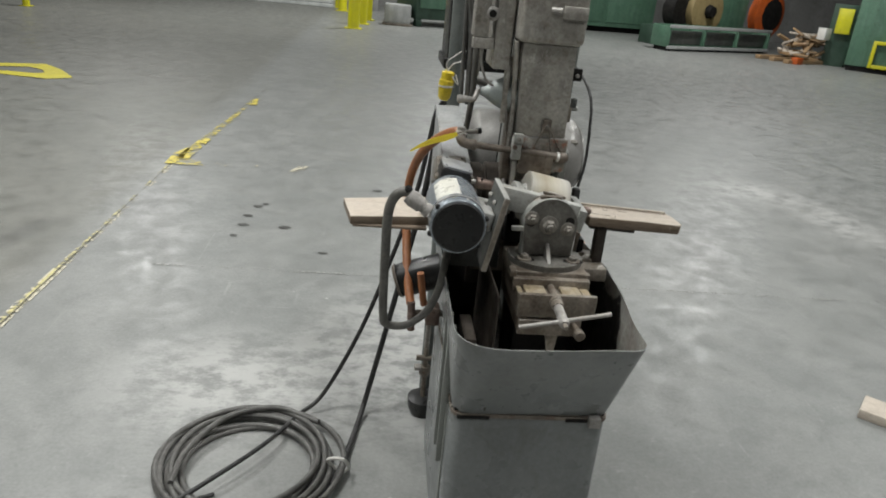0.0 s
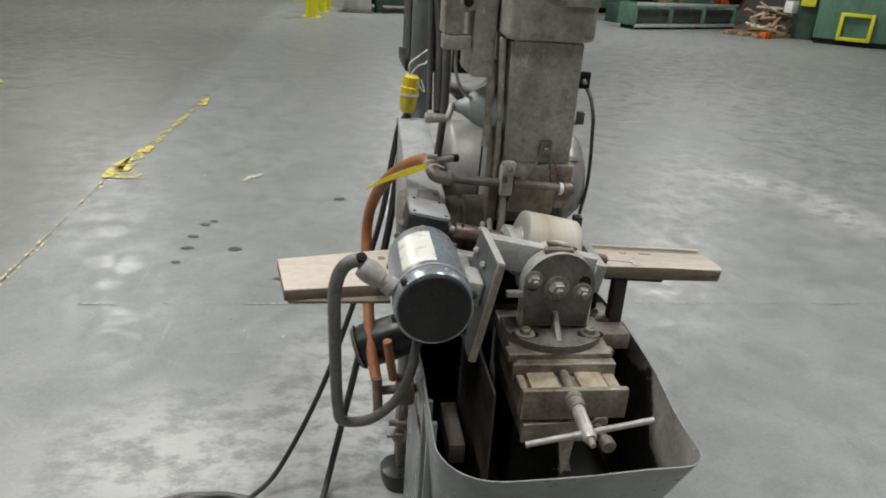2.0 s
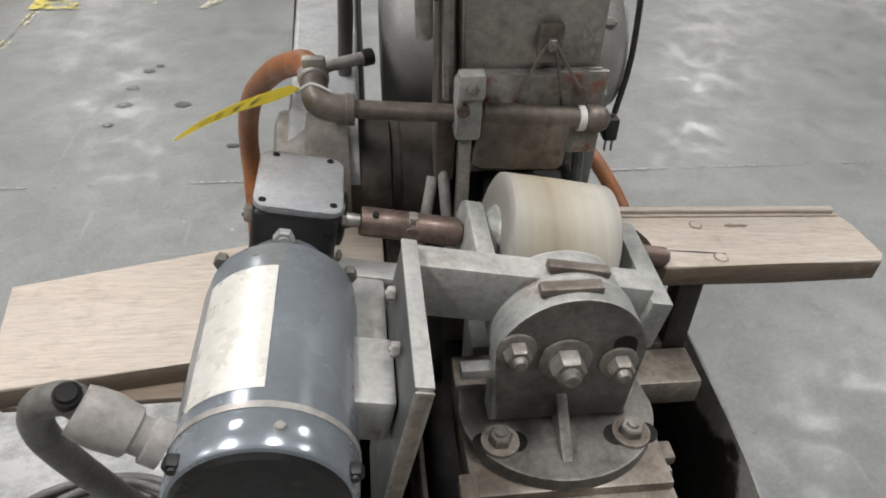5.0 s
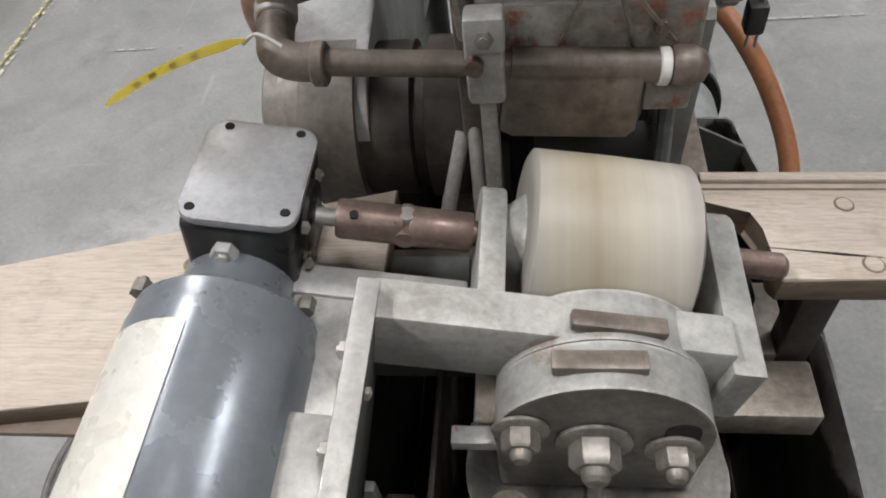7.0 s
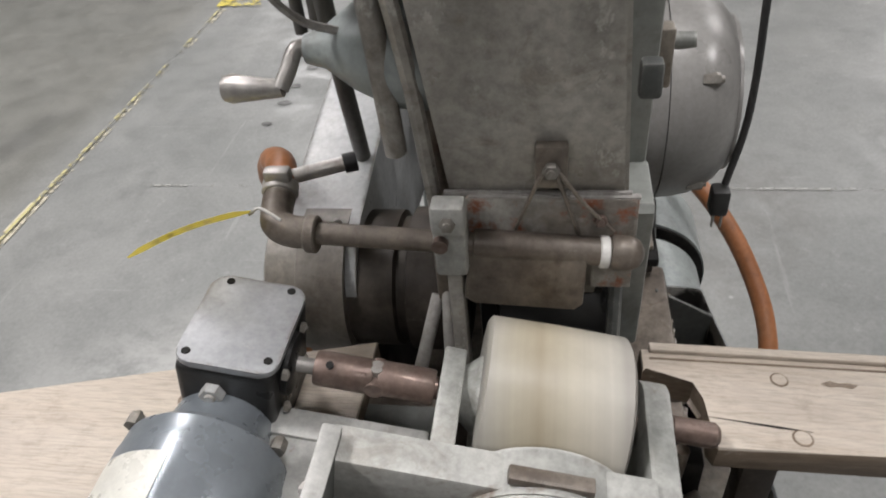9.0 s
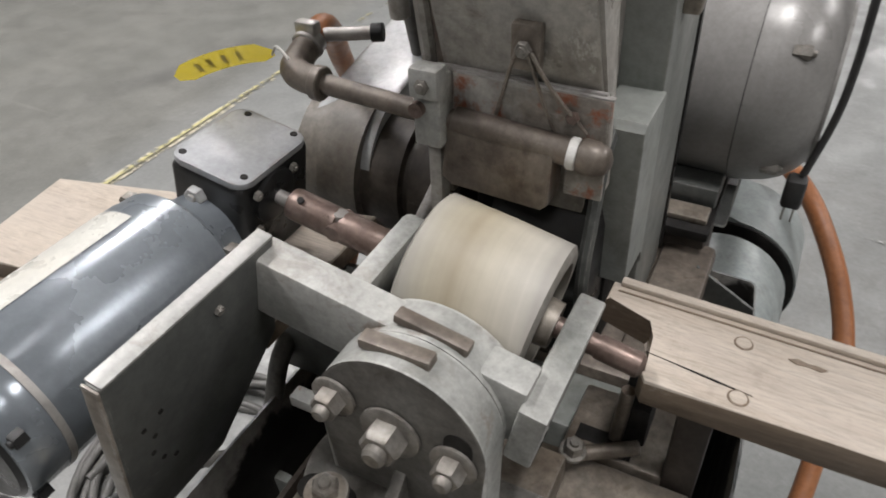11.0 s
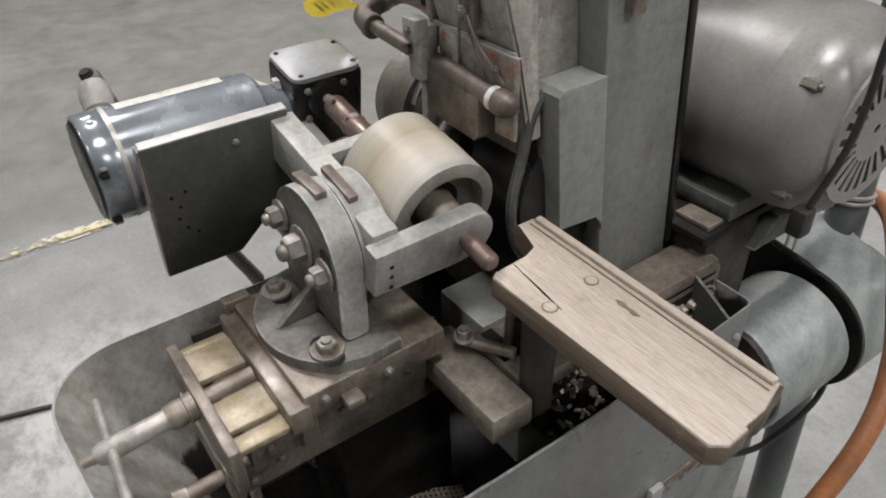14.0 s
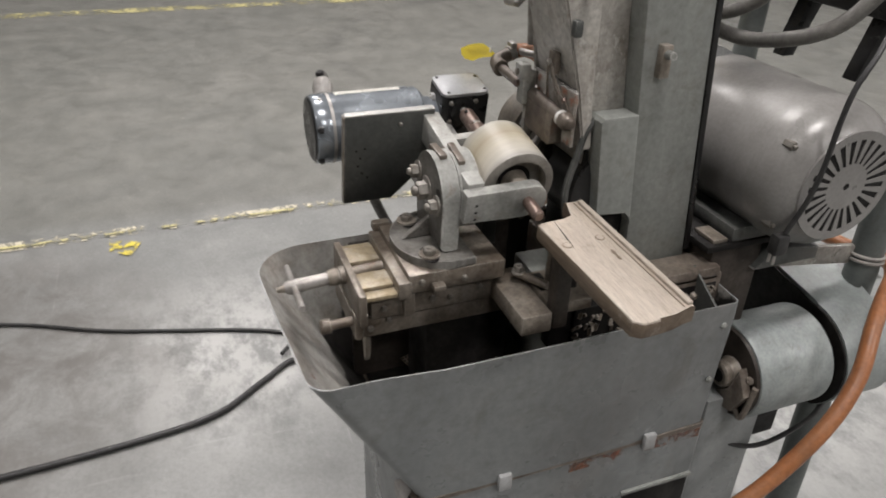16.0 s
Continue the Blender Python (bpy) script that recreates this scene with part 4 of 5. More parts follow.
part("plate_lip", box((-0.068, 0.0205, 1.1275), (0.053, 0.0262, 1.1295), 0.0006), FITTING, nozzle)
part("plate_tail", box((0.022, 0.0205, 1.045), (0.0515, 0.0255, 1.0745), 0.001), RUSTPLATE, nozzle)
part("wire_guard", tube([(-0.035, 0.02, 1.10), (-0.018, 0.008, 1.15), (-0.012, 0.006, 1.165)], 0.0016, 6), BROWN, nozzle)
part("wire_guard", tube([(0.012, 0.02, 1.095), (0.0, 0.008, 1.14), (-0.008, 0.006, 1.165)], 0.0016, 6), BROWN, nozzle)
part("wire_guard", tube([(0.036, 0.02, 1.10), (0.012, 0.008, 1.135), (-0.004, 0.006, 1.160)], 0.0016, 6), BROWN, nozzle)
part("hook_plate", box((-0.02, 0.008, 1.145), (0.002, 0.018, 1.178), 0.002), BROWN, nozzle)
part("bolt", hexhead((-0.009, 0.006, 1.162), (0, -1, 0), 0.006, 0.005), BOLT, nozzle)
part("bolt", hexhead((0.026, 0.018, 1.112), (0, -1, 0.2), 0.005, 0.005), COPPER, nozzle)

part("link_rod", rod((-0.125, 0.0, 0.93), (-0.105, 0.055, 1.0), 0.006), FITTING, nozzle)
part("link_rod", rod((-0.09, -0.005, 0.93), (-0.095, 0.05, 1.01), 0.006), FITTING, nozzle)
part("link_bar", box((-0.20, -0.02, 0.905), (-0.09, 0.0, 0.925), 0.003), BROWN, nozzle)

# ---- tilted grinding head: contact wheel, yoke and gear motor ----
HEAD = pose(-0.016, 0, 0.972, 0, 11, 0)
AX, AW = -0.056, 0.022  # wheel axis: y and local height
wheel = part("contact_wheel", second_where(turned((-0.050, AX, AW), (0.054, AX, AW), [(0, 0.047), (0.0, 0.0565), (0.025, 0.0605), (0.5, 0.0612), (0.975, 0.0605), (1, 0.0565), (1, 0.047), (0.82, 0.046), (0.8, 0.018)], 64, HEAD), 0, 0.75, 1.0), [TREAD, RIM], grinder, "cream urethane contact wheel with worn bands")
part("hub", turned((0.02, AX, AW), (0.062, AX, AW), [(0, 0.024), (0.5, 0.02), (1, 0.018)], 24, HEAD), SLIDE, wheel)
part("web", turned((0.028, AX, AW), (0.034, AX, AW), [(0, 0.046), (1, 0.046)], 32, HEAD), VOID, wheel)
part("hub", turned((-0.062, AX, AW), (-0.05, AX, AW), [(0, 0.02), (1, 0.03)], 24, HEAD), CAST, wheel)
shaft = part("shaft", rod((-0.17, AX, AW), (0.118, AX, AW), 0.0085, m=HEAD), COPPER, wheel, "brown steel wheel shaft")
part("shaft_end", turned((0.095, AX, AW), (0.13, AX, AW), [(0, 0.0098), (0.9, 0.0098), (1, 0.007)], 20, HEAD), COPPER, wheel)
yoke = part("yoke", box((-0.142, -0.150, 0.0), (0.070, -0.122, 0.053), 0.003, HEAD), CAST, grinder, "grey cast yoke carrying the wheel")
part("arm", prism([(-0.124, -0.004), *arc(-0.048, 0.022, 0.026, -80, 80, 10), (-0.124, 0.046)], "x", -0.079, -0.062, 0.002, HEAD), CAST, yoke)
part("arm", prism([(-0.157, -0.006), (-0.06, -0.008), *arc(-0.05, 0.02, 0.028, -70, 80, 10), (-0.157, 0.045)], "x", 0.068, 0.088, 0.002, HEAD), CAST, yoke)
for k in range(3):
    part("dowel_hole", turned((0.088, -0.14, -0.0 + 0.013 * k), (0.0885, -0.14, 0.013 * k), [(0, 0.0024), (1, 0.0024)], 10, HEAD), VOID, yoke)
plate = part("motor_plate", prism([(-0.285, -0.112), (-0.285, 0.0615), (-0.13, 0.0615), (-0.13, -0.04), (-0.2, -0.112)], "x", -0.146, -0.135, 0.002, HEAD), DARKPLATE, grinder, "dark steel gear motor mounting plate with bright edges")
# pale strip puts the light on the dusty top edge into colour
part("plate_edge", box((-0.1475, -0.284, 0.0605), (-0.1345, -0.131, 0.0632), 0.001, HEAD), LIGHTEDGE, plate)
part("plate_edge", box((-0.1475, -0.2872, -0.11), (-0.1345, -0.2848, 0.061), 0.001, HEAD), SLIDE, plate)
for y, w in ((-0.265, -0.005), (-0.258, -0.02), (-0.262, -0.035), (-0.255, -0.05), (-0.245, -0.06), (-0.25, -0.002)):
    part("screw_hole", turned((-0.135, y, w), (-0.1345, y, w), [(0, 0.0022), (1, 0.0022)], 10, HEAD), VOID, plate)
part("screw", hexhead((-0.135, -0.19, 0.04), (1, 0, 0), 0.004, 0.003, HEAD), BOLT, plate)
part("motor_bracket", box((-0.185, -0.255, -0.03), (-0.147, -0.19, 0.012), 0.004, HEAD), LIGHTEDGE, plate, "bare aluminium motor bracket")
part("motor_bracket", box((-0.195, -0.185, -0.035), (-0.147, -0.10, -0.005), 0.004, HEAD), LIGHTEDGE, plate)
part("cross_bar", box((-0.2, -0.10, -0.02), (-0.08, -0.075, -0.005), 0.003, HEAD), LIGHTEDGE, plate)
for y in (-0.22, -0.16):
    part("screw", hexhead((-0.148, y, 0.03), (-1, 0, 0), 0.006, 0.006, HEAD), BRIGHT, plate)

# gear motor
GY0, GY1, GU, GW, GR = -0.322, -0.122, -0.231, -0.014, 0.060
gm = part("gear_motor", turned((GU, GY0 + 0.03, GW), (GU, GY1, GW), [(0, GR), (0.86, GR), (0.88, GR * 0.985), (0.96, GR * 0.97), (1, GR * 0.86)], 48, HEAD), MOTORBLUE, grinder, "glossy blue-grey gear motor with white label")
part("end_bell", turned((GU, GY0, GW), (GU, GY0 + 0.03, GW), [(0, GR * 0.86), (0.06, GR * 0.97), (0.15, GR * 1.0), (0.94, GR * 1.015), (1, GR * 1.0)], 48, HEAD), MOTORBLUE, gm)
part("end_face", turned((GU, GY0 - 0.002, GW), (GU, GY0 + 0.001, GW), [(0, GR * 0.88), (1, GR * 0.93)], 40, HEAD), BLACK, gm, "matt black motor end face")
part("clamp_band", turned((GU, GY0 + 0.029, GW), (GU, GY0 + 0.034, GW), [(0, GR * 1.025), (1, GR * 1.025)], 48, HEAD), BRIGHT, gm)
own = bmesh.new()
for k in range(11):
    a = radians(96 + 54 * k / 10)
    for s in (0, 1):
        own.verts.new((GU + (GR + 0.0007) * math.cos(a), GY0 + 0.045 + 0.118 * s, GW + (GR + 0.0007) * math.sin(a)))
own.verts.ensure_lookup_table()
for k in range(10):
    own.faces.new((own.verts[2 * k], own.verts[2 * k + 2], own.verts[2 * k + 3], own.verts[2 * k + 1]))
own.transform(HEAD)
part("label", own, NAMEPLATE, gm, "blank silver-white rating label")
for a in (30, 150, 210, 330):
    ca, sa = math.cos(radians(a)), math.sin(radians(a))
    part("through_bolt", hexhead((GU + GR * 0.97 * ca, GY1 - 0.006, GW + GR * 0.97 * sa), (0, 1, 0), 0.006, 0.01, HEAD), BOLT, gm)
    part("through_bolt", hexhead((GU + GR * 1.02 * ca, GY0 + 0.012, GW + GR * 1.02 * sa), (0, -1, 0), 0.006, 0.008, HEAD), BLACK, gm)
part("screw", turned((GU + 0.005, GY0 + 0.016, GW + GR), (GU + 0.005, GY0 + 0.016, GW + GR + 0.002), [(0, 0.004), (1, 0.003)], 10, HEAD), BRIGHT, gm)
gb = part("gearbox", box((-0.264, -0.094, -0.05), (-0.193, -0.004, 0.046), 0.006, HEAD, seg=3), BLACK, grinder, "black right-angle gearbox with grey cover plate")
part("cover_plate", prism(round_rect(-0.264, -0.191, -0.094, -0.006, (0.012,) * 4), "z", 0.046, 0.052, 0.0015, HEAD), COVERGREY, gb, "flat grey gearbox cover plate")
for x, y in ((-0.2565, -0.085), (-0.2505, -0.012), (-0.203, -0.012), (-0.199, -0.082)):
    part("cover_screw", turned((x, y, 0.0515), (x, y, 0.0528), [(0, 0.0035), (1, 0.003)], 12, HEAD), VOID, gb)
part("motor_flange", turned((GU, GY1 - 0.004, GW), (GU, -0.09, GW), [(0, GR * 0.8), (0.4, GR * 0.66), (1, GR * 0.6)], 28, HEAD), MOTORBLUE, gb)
part("oil_plug", hexhead((-0.236, -0.094, 0.024), (0, -1, 0.1), 0.009, 0.008, HEAD), PALEGREY, gb)
part("oil_plug", hexhead((-0.264, -0.05, 0.012), (-1, 0, 0), 0.008, 0.008, HEAD), BOLT, gb)
part("output_flange", turned((-0.193, AX, AW), (-0.186, AX, AW), [(0, 0.024), (0.7, 0.024), (1, 0.02)], 28, HEAD), BLACK, gb)
for a in (45, 135, 225, 315):
    part("flange_screw", hexhead((-0.19, AX + 0.033 * math.cos(radians(a)), AW + 0.026 * math.sin(radians(a)) - 0.004), (1, 0, 0), 0.0045, 0.004, HEAD), BOLT, gb)
part("output_shaft", rod((-0.192, AX, AW), (-0.165, AX, AW), 0.006, m=HEAD), BRIGHT, gb)
cp = part("coupling", turned((-0.172, AX, AW), (-0.128, AX, AW), [(0, 0.0125), (0.06, 0.0135), (0.94, 0.0135), (1, 0.0125)], 24, HEAD), COPPER, grinder, "brown universal joint coupling")
part("coupling_half", turned((-0.124, AX, AW), (-0.082, AX, AW), [(0, 0.0125), (0.06, 0.0135), (0.94, 0.0135), (1, 0.0125)], 24, HEAD), COPPER, cp)
part("cross_pin", rod((-0.126, AX, AW - 0.013), (-0.126, AX, AW + 0.013), 0.006, m=HEAD), BRIGHT, cp)
part("cross_pin", rod((-0.126, AX - 0.0135, AW), (-0.126, AX + 0.0135, AW), 0.0075, m=HEAD), COPPER, cp)
part("set_screw", turned((-0.16, AX - 0.006, AW + 0.0115), (-0.16, AX - 0.007, AW + 0.014), [(0, 0.003), (1, 0.003)], 10, HEAD), VOID, cp)

# swivel bracket: upright round head on a flanged foot
PV = (-0.016, 0.972)
# front face takes the darker iron, its shade put into the colour
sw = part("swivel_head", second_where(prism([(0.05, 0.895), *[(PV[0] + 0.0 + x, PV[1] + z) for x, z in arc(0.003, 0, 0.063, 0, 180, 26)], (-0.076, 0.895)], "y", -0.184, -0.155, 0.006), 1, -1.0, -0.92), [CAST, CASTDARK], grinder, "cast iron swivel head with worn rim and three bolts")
part("yoke_boss", prism(arc(0.003, 0.0, 0.0625, 0, 360, 44)[:-1], "y", -0.1535, -0.120, 0.003, HEAD), CAST, sw)
part("key", box((-0.043, -0.1745, 1.030), (0.008, -0.1625, 1.0385), 0.0015), BROWN, sw)
part("key", box((-0.028, -0.149, 0.058), (0.026, -0.138, 0.0655), 0.0015, HEAD), BROWN, sw)
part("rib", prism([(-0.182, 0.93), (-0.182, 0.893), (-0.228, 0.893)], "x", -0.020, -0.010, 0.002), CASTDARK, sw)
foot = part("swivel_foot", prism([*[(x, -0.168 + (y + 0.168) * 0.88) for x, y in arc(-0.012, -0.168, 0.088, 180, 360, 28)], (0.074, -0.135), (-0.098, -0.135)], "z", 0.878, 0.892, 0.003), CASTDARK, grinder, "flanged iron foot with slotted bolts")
for x, y in ((-0.069, -0.203), (0.047, -0.203)):
    part("slot", prism(round_rect(x - 0.024, x + 0.024, y - 0.011, y + 0.011, (0.0108,) * 4), "z", 0.892, 0.8927), VOID, foot)
    part("washer", turned((x, y, 0.8925), (x, y, 0.8955), [(0, 0.017), (1, 0.0165)], 24), SLIDE, foot)
    part("bolt", hexhead((x, y, 0.8955), (0, 0, 1), 0.0105, 0.009), BOLT, foot)
for x, z, r in ((-0.018, 0.972, 0.0150), (-0.060, 0.987, 0.0112), (0.028, 0.965, 0.0112)):
    b = part("bolt", hexhead((x, -0.1848, z), (0, -1, 0), r, r * 1.0, washer=r * 1.5), BOLT, sw)
    part("bolt_end", turned((x, -0.183 - r, z), (x, -0.188 - r * 1.5, z), [(0, r * 0.55), (0.8, r * 0.55), (1, r * 0.4)], 14), BOLT, sw)
part("bolt_slot", prism(round_rect(0.021, 0.041, 0.966, 0.994, (0.0095,) * 4), "y", -0.1846, -0.180), VOID, sw)
part("bolt_slot", prism(round_rect(-0.070, -0.050, 0.966, 0.992, (0.0095,) * 4), "y", -0.1846, -0.180), VOID, sw)

# cross slide with its screw and handle
slide = part("cross_slide", box((-0.098, -0.245, 0.846), (0.076, -0.085, 0.878), 0.003), SLIDE, grinder, "grimy steel cross slide with hand screw")
part("front_step", box((-0.1, -0.262, 0.838), (0.078, -0.24, 0.868), 0.003), SLIDE, slide)
part("saddle", box((-0.094, -0.30, 0.796), (0.056, -0.09, 0.846), 0.003), SLIDE, slide)
part("lower_slide", box((-0.088, -0.312, 0.757), (0.046, -0.07, 0.794), 0.003), SLIDE, slide)
part("end_plate", box((-0.096, -0.324, 0.803), (0.08, -0.312, 0.858), 0.002), SLIDE, slide)
part("lower_end_plate", prism([(-0.09, 0.76), (0.052, 0.76), (0.052, 0.801), (0.047, 0.806), (0.030, 0.806), (0.023, 0.797), (-0.09, 0.797)], "y", -0.326, -0.3125, 0.002), SLIDE, slide)
for x0, x1 in ((-0.078, -0.03), (0.005, 0.05)):
    part("way", box((x0, -0.312, 0.846), (x1, -0.262, 0.854), 0.002), WAY, slide, "oil-stained slide way")
part("way", box((-0.094, -0.312, 0.842), (-0.082, -0.262, 0.85), 0.002), WAY, slide)
part("way", box((0.054, -0.312, 0.842), (0.074, -0.262, 0.85), 0.002), WAY, slide)
part("lead_screw", rod((-0.013, -0.262, 0.85), (-0.013, -0.325, 0.845), 0.009), SLIDE, slide)
part("screw_nut", turned((-0.013, -0.324, 0.844), (-0.0135, -0.352, 0.842), [(0, 0.015), (0.3, 0.015), (0.35, 0.013), (0.6, 0.0145), (1, 0.0125)], 20), SLIDE, slide)
part("screw_shank", turned((-0.0135, -0.352, 0.842), (-0.014, -0.42, 0.836), [(0, 0.0105), (0.9, 0.0115), (1, 0.009)], 20), BRIGHT, slide)
part("screw_tip", turned((-0.014, -0.42, 0.836), (-0.0142, -0.433, 0.835), [(0, 0.006), (1, 0.0045)], 14), SLIDE, slide)
part("handle_bar", rod((-0.107, -0.403, 0.8175), (0.085, -0.409, 0.861), 0.0048), BRIGHT, slide, "bare steel handle bar")
part("lower_screw", rod((0.035, -0.324, 0.787), (0.037, -0.365, 0.787), 0.008), SLIDE, slide)
part("lower_knob", turned((0.037, -0.362, 0.787), (0.037, -0.378, 0.787), [(0, 0.012), (0.8, 0.0125), (1, 0.010)], 18), SLIDE, slide)
for y, z in ((-0.28, 0.815), (-0.27, 0.785), (-0.225, 0.865), (-0.2, 0.818), (-0.155, 0.86), (-0.17, 0.815), (-0.12, 0.825), (-0.3, 0.775)):
    part("gib_screw", hexhead((0.047 if z < 0.796 else (0.056 if z < 0.846 else 0.076), y, z), (1, 0, 0), 0.0055, 0.005), BOLT, slide)
part("gib_block", box((0.056, -0.25, 0.80), (0.068, -0.232, 0.856), 0.003), SLIDE, slide)
part("clamp_tab", box((-0.108, -0.255, 0.868), (-0.092, -0.225, 0.884), 0.003), SLIDE, slide)
part("clamp_tab", box((0.076, -0.21, 0.85), (0.094, -0.19, 0.862), 0.003), SLIDE, slide)
part("stop_clip", box((-0.103, -0.184, 0.953), (-0.074, -0.172, 0.963), 0.001), LIGHTEDGE, sw, "small bent bare-steel clip")
# near-black colour carries the shade under the slide
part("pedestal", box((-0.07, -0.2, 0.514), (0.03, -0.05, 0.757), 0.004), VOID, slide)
part("hanging_lug", prism([(-0.02, 0.755), (0.012, 0.755), (0.006, 0.69), (-0.004, 0.67)], "y", -0.30, -0.29, 0.002), SLIDE, slide)
rest = part("work_rest", box((0.03, -0.098, 0.798), (0.172, -0.047, 0.832), 0.003), SLIDE, grinder, "steel work rest bar")
part("tee_plate", box((0.060, -0.044, 0.815), (0.158, 0.03, 0.836), 0.003), SLIDE, rest)
part("tee_slot", box((0.100, -0.040, 0.8345), (0.118, 0.022, 0.8368), 0.0005), VOID, rest)
part("tee_slot", box((0.068, -0.034, 0.8345), (0.0995, -0.018, 0.8368), 0.0005), VOID, rest)
part("stud_bar", rod((0.070, -0.062, 0.846), (0.122, -0.030, 0.846), 0.0065), SLIDE, rest)
part("clamp_bolt", hexhead((0.074, -0.060, 0.850), (0.1, -0.1, 1), 0.0085, 0.010, washer=0.0115), BOLT, rest)
part("clamp_stud", rod((0.10, -0.02, 0.83), (0.104, -0.02, 0.90), 0.006), SLIDE, rest)
# near-black upright paints the shade under the plank
part("upright", box((0.098, -0.02, 0.72), (0.125, 0.02, 0.88), 0.003), VOID, rest)


# ---- wooden side rests ----
def plank(outline, z0, z1, label, tilt):
    # top faces take the light wood, sides and underside the darker one
    p = part("plank", second_where(prism(outline, "z", z0, z1, 0.003, tilt), 2, -1.0, 0.3), [WOOD, WOODDARK], grinder, label)
    return p


tilt_r = Matrix.Translation((0.176, 0, 0.955)) @ pose(0, 0, 0, 0, 3.0, 0) @ Matrix.Translation((-0.176, 0, -0.955))
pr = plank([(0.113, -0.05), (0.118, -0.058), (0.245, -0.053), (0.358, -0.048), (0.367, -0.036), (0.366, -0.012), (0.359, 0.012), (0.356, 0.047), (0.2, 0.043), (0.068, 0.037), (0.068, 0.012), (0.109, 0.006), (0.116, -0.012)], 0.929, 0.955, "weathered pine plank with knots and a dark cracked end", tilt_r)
part("raised_strip", box((0.075, 0.030, 0.954), (0.352, 0.039, 0.960), 0.002, tilt_r @ pose(0, 0, 0, 0, 0, 1.2)), WOOD, pr)
part("groove", box((0.075, 0.0235, 0.9545), (0.353, 0.0255, 0.9556), 0.0002, tilt_r @ pose(0, 0, 0, 0, 0, 1.2)), WOODDARK, pr)
for x, y, r in ((0.176, 0.013, 0.0075), (0.181, -0.043, 0.008)):
    part("knot", turned((x, y, 0.9548), (x, y, 0.9556), [(0, r), (1, r * 0.9)], 16, tilt_r), KNOT, pr)
    part("knot", turned((x, y, 0.9556), (x, y, 0.9560), [(0, r * 0.78), (1, r * 0.74)], 14, tilt_r), WOOD, pr)
part("gouge", prism([(0.208, 0.012), (0.214, 0.009), (0.222, 0.0105), (0.231, 0.009), (0.236, 0.013), (0.228, 0.0145), (0.222, 0.0135), (0.215, 0.0155)], "z", 0.9548, 0.9556, 0, tilt_r), KNOT, pr)
part("crack", prism([(0.112, -0.03), (0.165, -0.036), (0.19, -0.037), (0.165, -0.034)], "z", 0.9548, 0.9556, 0, tilt_r), VOID, pr)
part("bracket", box((0.145, -0.045, 0.80), (0.172, -0.02, 0.928), 0.003), DARKBROWN, pr)
part("bracket", box((0.13, -0.035, 0.915), (0.25, 0.03, 0.9285), 0.002, tilt_r), DARKBROWN, pr)
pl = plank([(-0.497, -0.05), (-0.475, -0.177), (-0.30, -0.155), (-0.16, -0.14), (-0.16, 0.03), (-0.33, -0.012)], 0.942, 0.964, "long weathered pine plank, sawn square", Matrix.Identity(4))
part("knot", turned((-0.31, -0.045, 0.9638), (-0.31, -0.045, 0.9646), [(0, 0.008), (1, 0.007)], 14), KNOT, pl)
part("split_edge", box((-0.47, -0.176, 0.937), (-0.30, -0.15, 0.9435), 0.002, pose(0, 0, 0, 0, 0, 0)), WOODDARK, pl)
part("support", box((-0.24, -0.05, 0.80), (-0.10, -0.02, 0.941), 0.003), DARKPLATE, pl)

# ---- main drive motor ----
MY, MZ, MR = 0.446, 0.985, 0.128
mm = part("drive_motor", turned((-0.145, MY, MZ), (0.115, MY, MZ), [(0, MR * 0.8), (0.06, MR * 0.97), (0.1, MR), (1, MR)], 64), MOTORGREY, grinder, "large dusty grey electric motor with slotted fan cover")
part("end_bell", turned((0.116, MY, MZ), (0.196, MY, MZ), [(0, MR * 1.012), (0.25, MR * 1.0), (0.5, MR * 0.965), (0.7, MR * 0.91), (0.86, MR * 0.83), (0.96, MR * 0.75), (1, MR * 0.72)], 64), MOTORGREY, mm)
part("joint_groove", turned((0.112, MY, MZ), (0.117, MY, MZ), [(0, MR * 0.99), (1, MR * 0.99)], 64), BLACK, mm)


def grille(n=24, r0=0.040, r1=0.080):
    own = bmesh.new()
    x = 0.199

    def pt(r, a):
        return own.verts.new((x, MY + r * math.cos(a), MZ + r * math.sin(a)))
    step = 2 * math.pi / n
    for k in range(n):
        a0, a1, a2 = step * k, step * (k + 0.5), step * (k + 1)
        rows = []
        for r, shrink in ((0.006, 0), (r0, 0), (r0 + 0.004, 1), (r1 - 0.004, 1), (r1, 0), (MR * 0.735, 0)):
            rows.append([pt(r, a) for a in (a0, a1, a2)])
        for i, (a, b) in enumerate(zip(rows, rows[1:])):
            for j in range(2):
                if i in (1, 2, 3) and j == 1:
                    continue
                own.faces.new((a[j], a[j + 1], b[j + 1], b[j]))
    bmesh.ops.remove_doubles(own, verts=own.verts[:], dist=0.0003)
    res = bmesh.ops.extrude_face_region(own, geom=own.faces[:])
    for g in res["geom"]:
        if isinstance(g, bmesh.types.BMVert):
            g.co.x -= 0.004
    return own


part("fan_grille", grille(), MOTORGREY, mm, "radially slotted fan grille")
part("grille_dark", turned((0.1965, MY, MZ), (0.1975, MY, MZ), [(0, 0.088), (1, 0.088)], 40), VOID, mm)
for a in (38, 142, 218, 322):
    y, z = MY - MR * 0.98 * math.cos(radians(a)), MZ + MR * 0.86 * math.sin(radians(a))
    part("lug_bolt", hexhead((0.150, y, z), (1, 0, 0), 0.008, 0.018), BOLT, mm)
part("motor_foot", box((-0.10, MY - 0.12, 0.858), (0.115, MY + 0.12, 0.885), 0.004), DARKPLATE, mm)
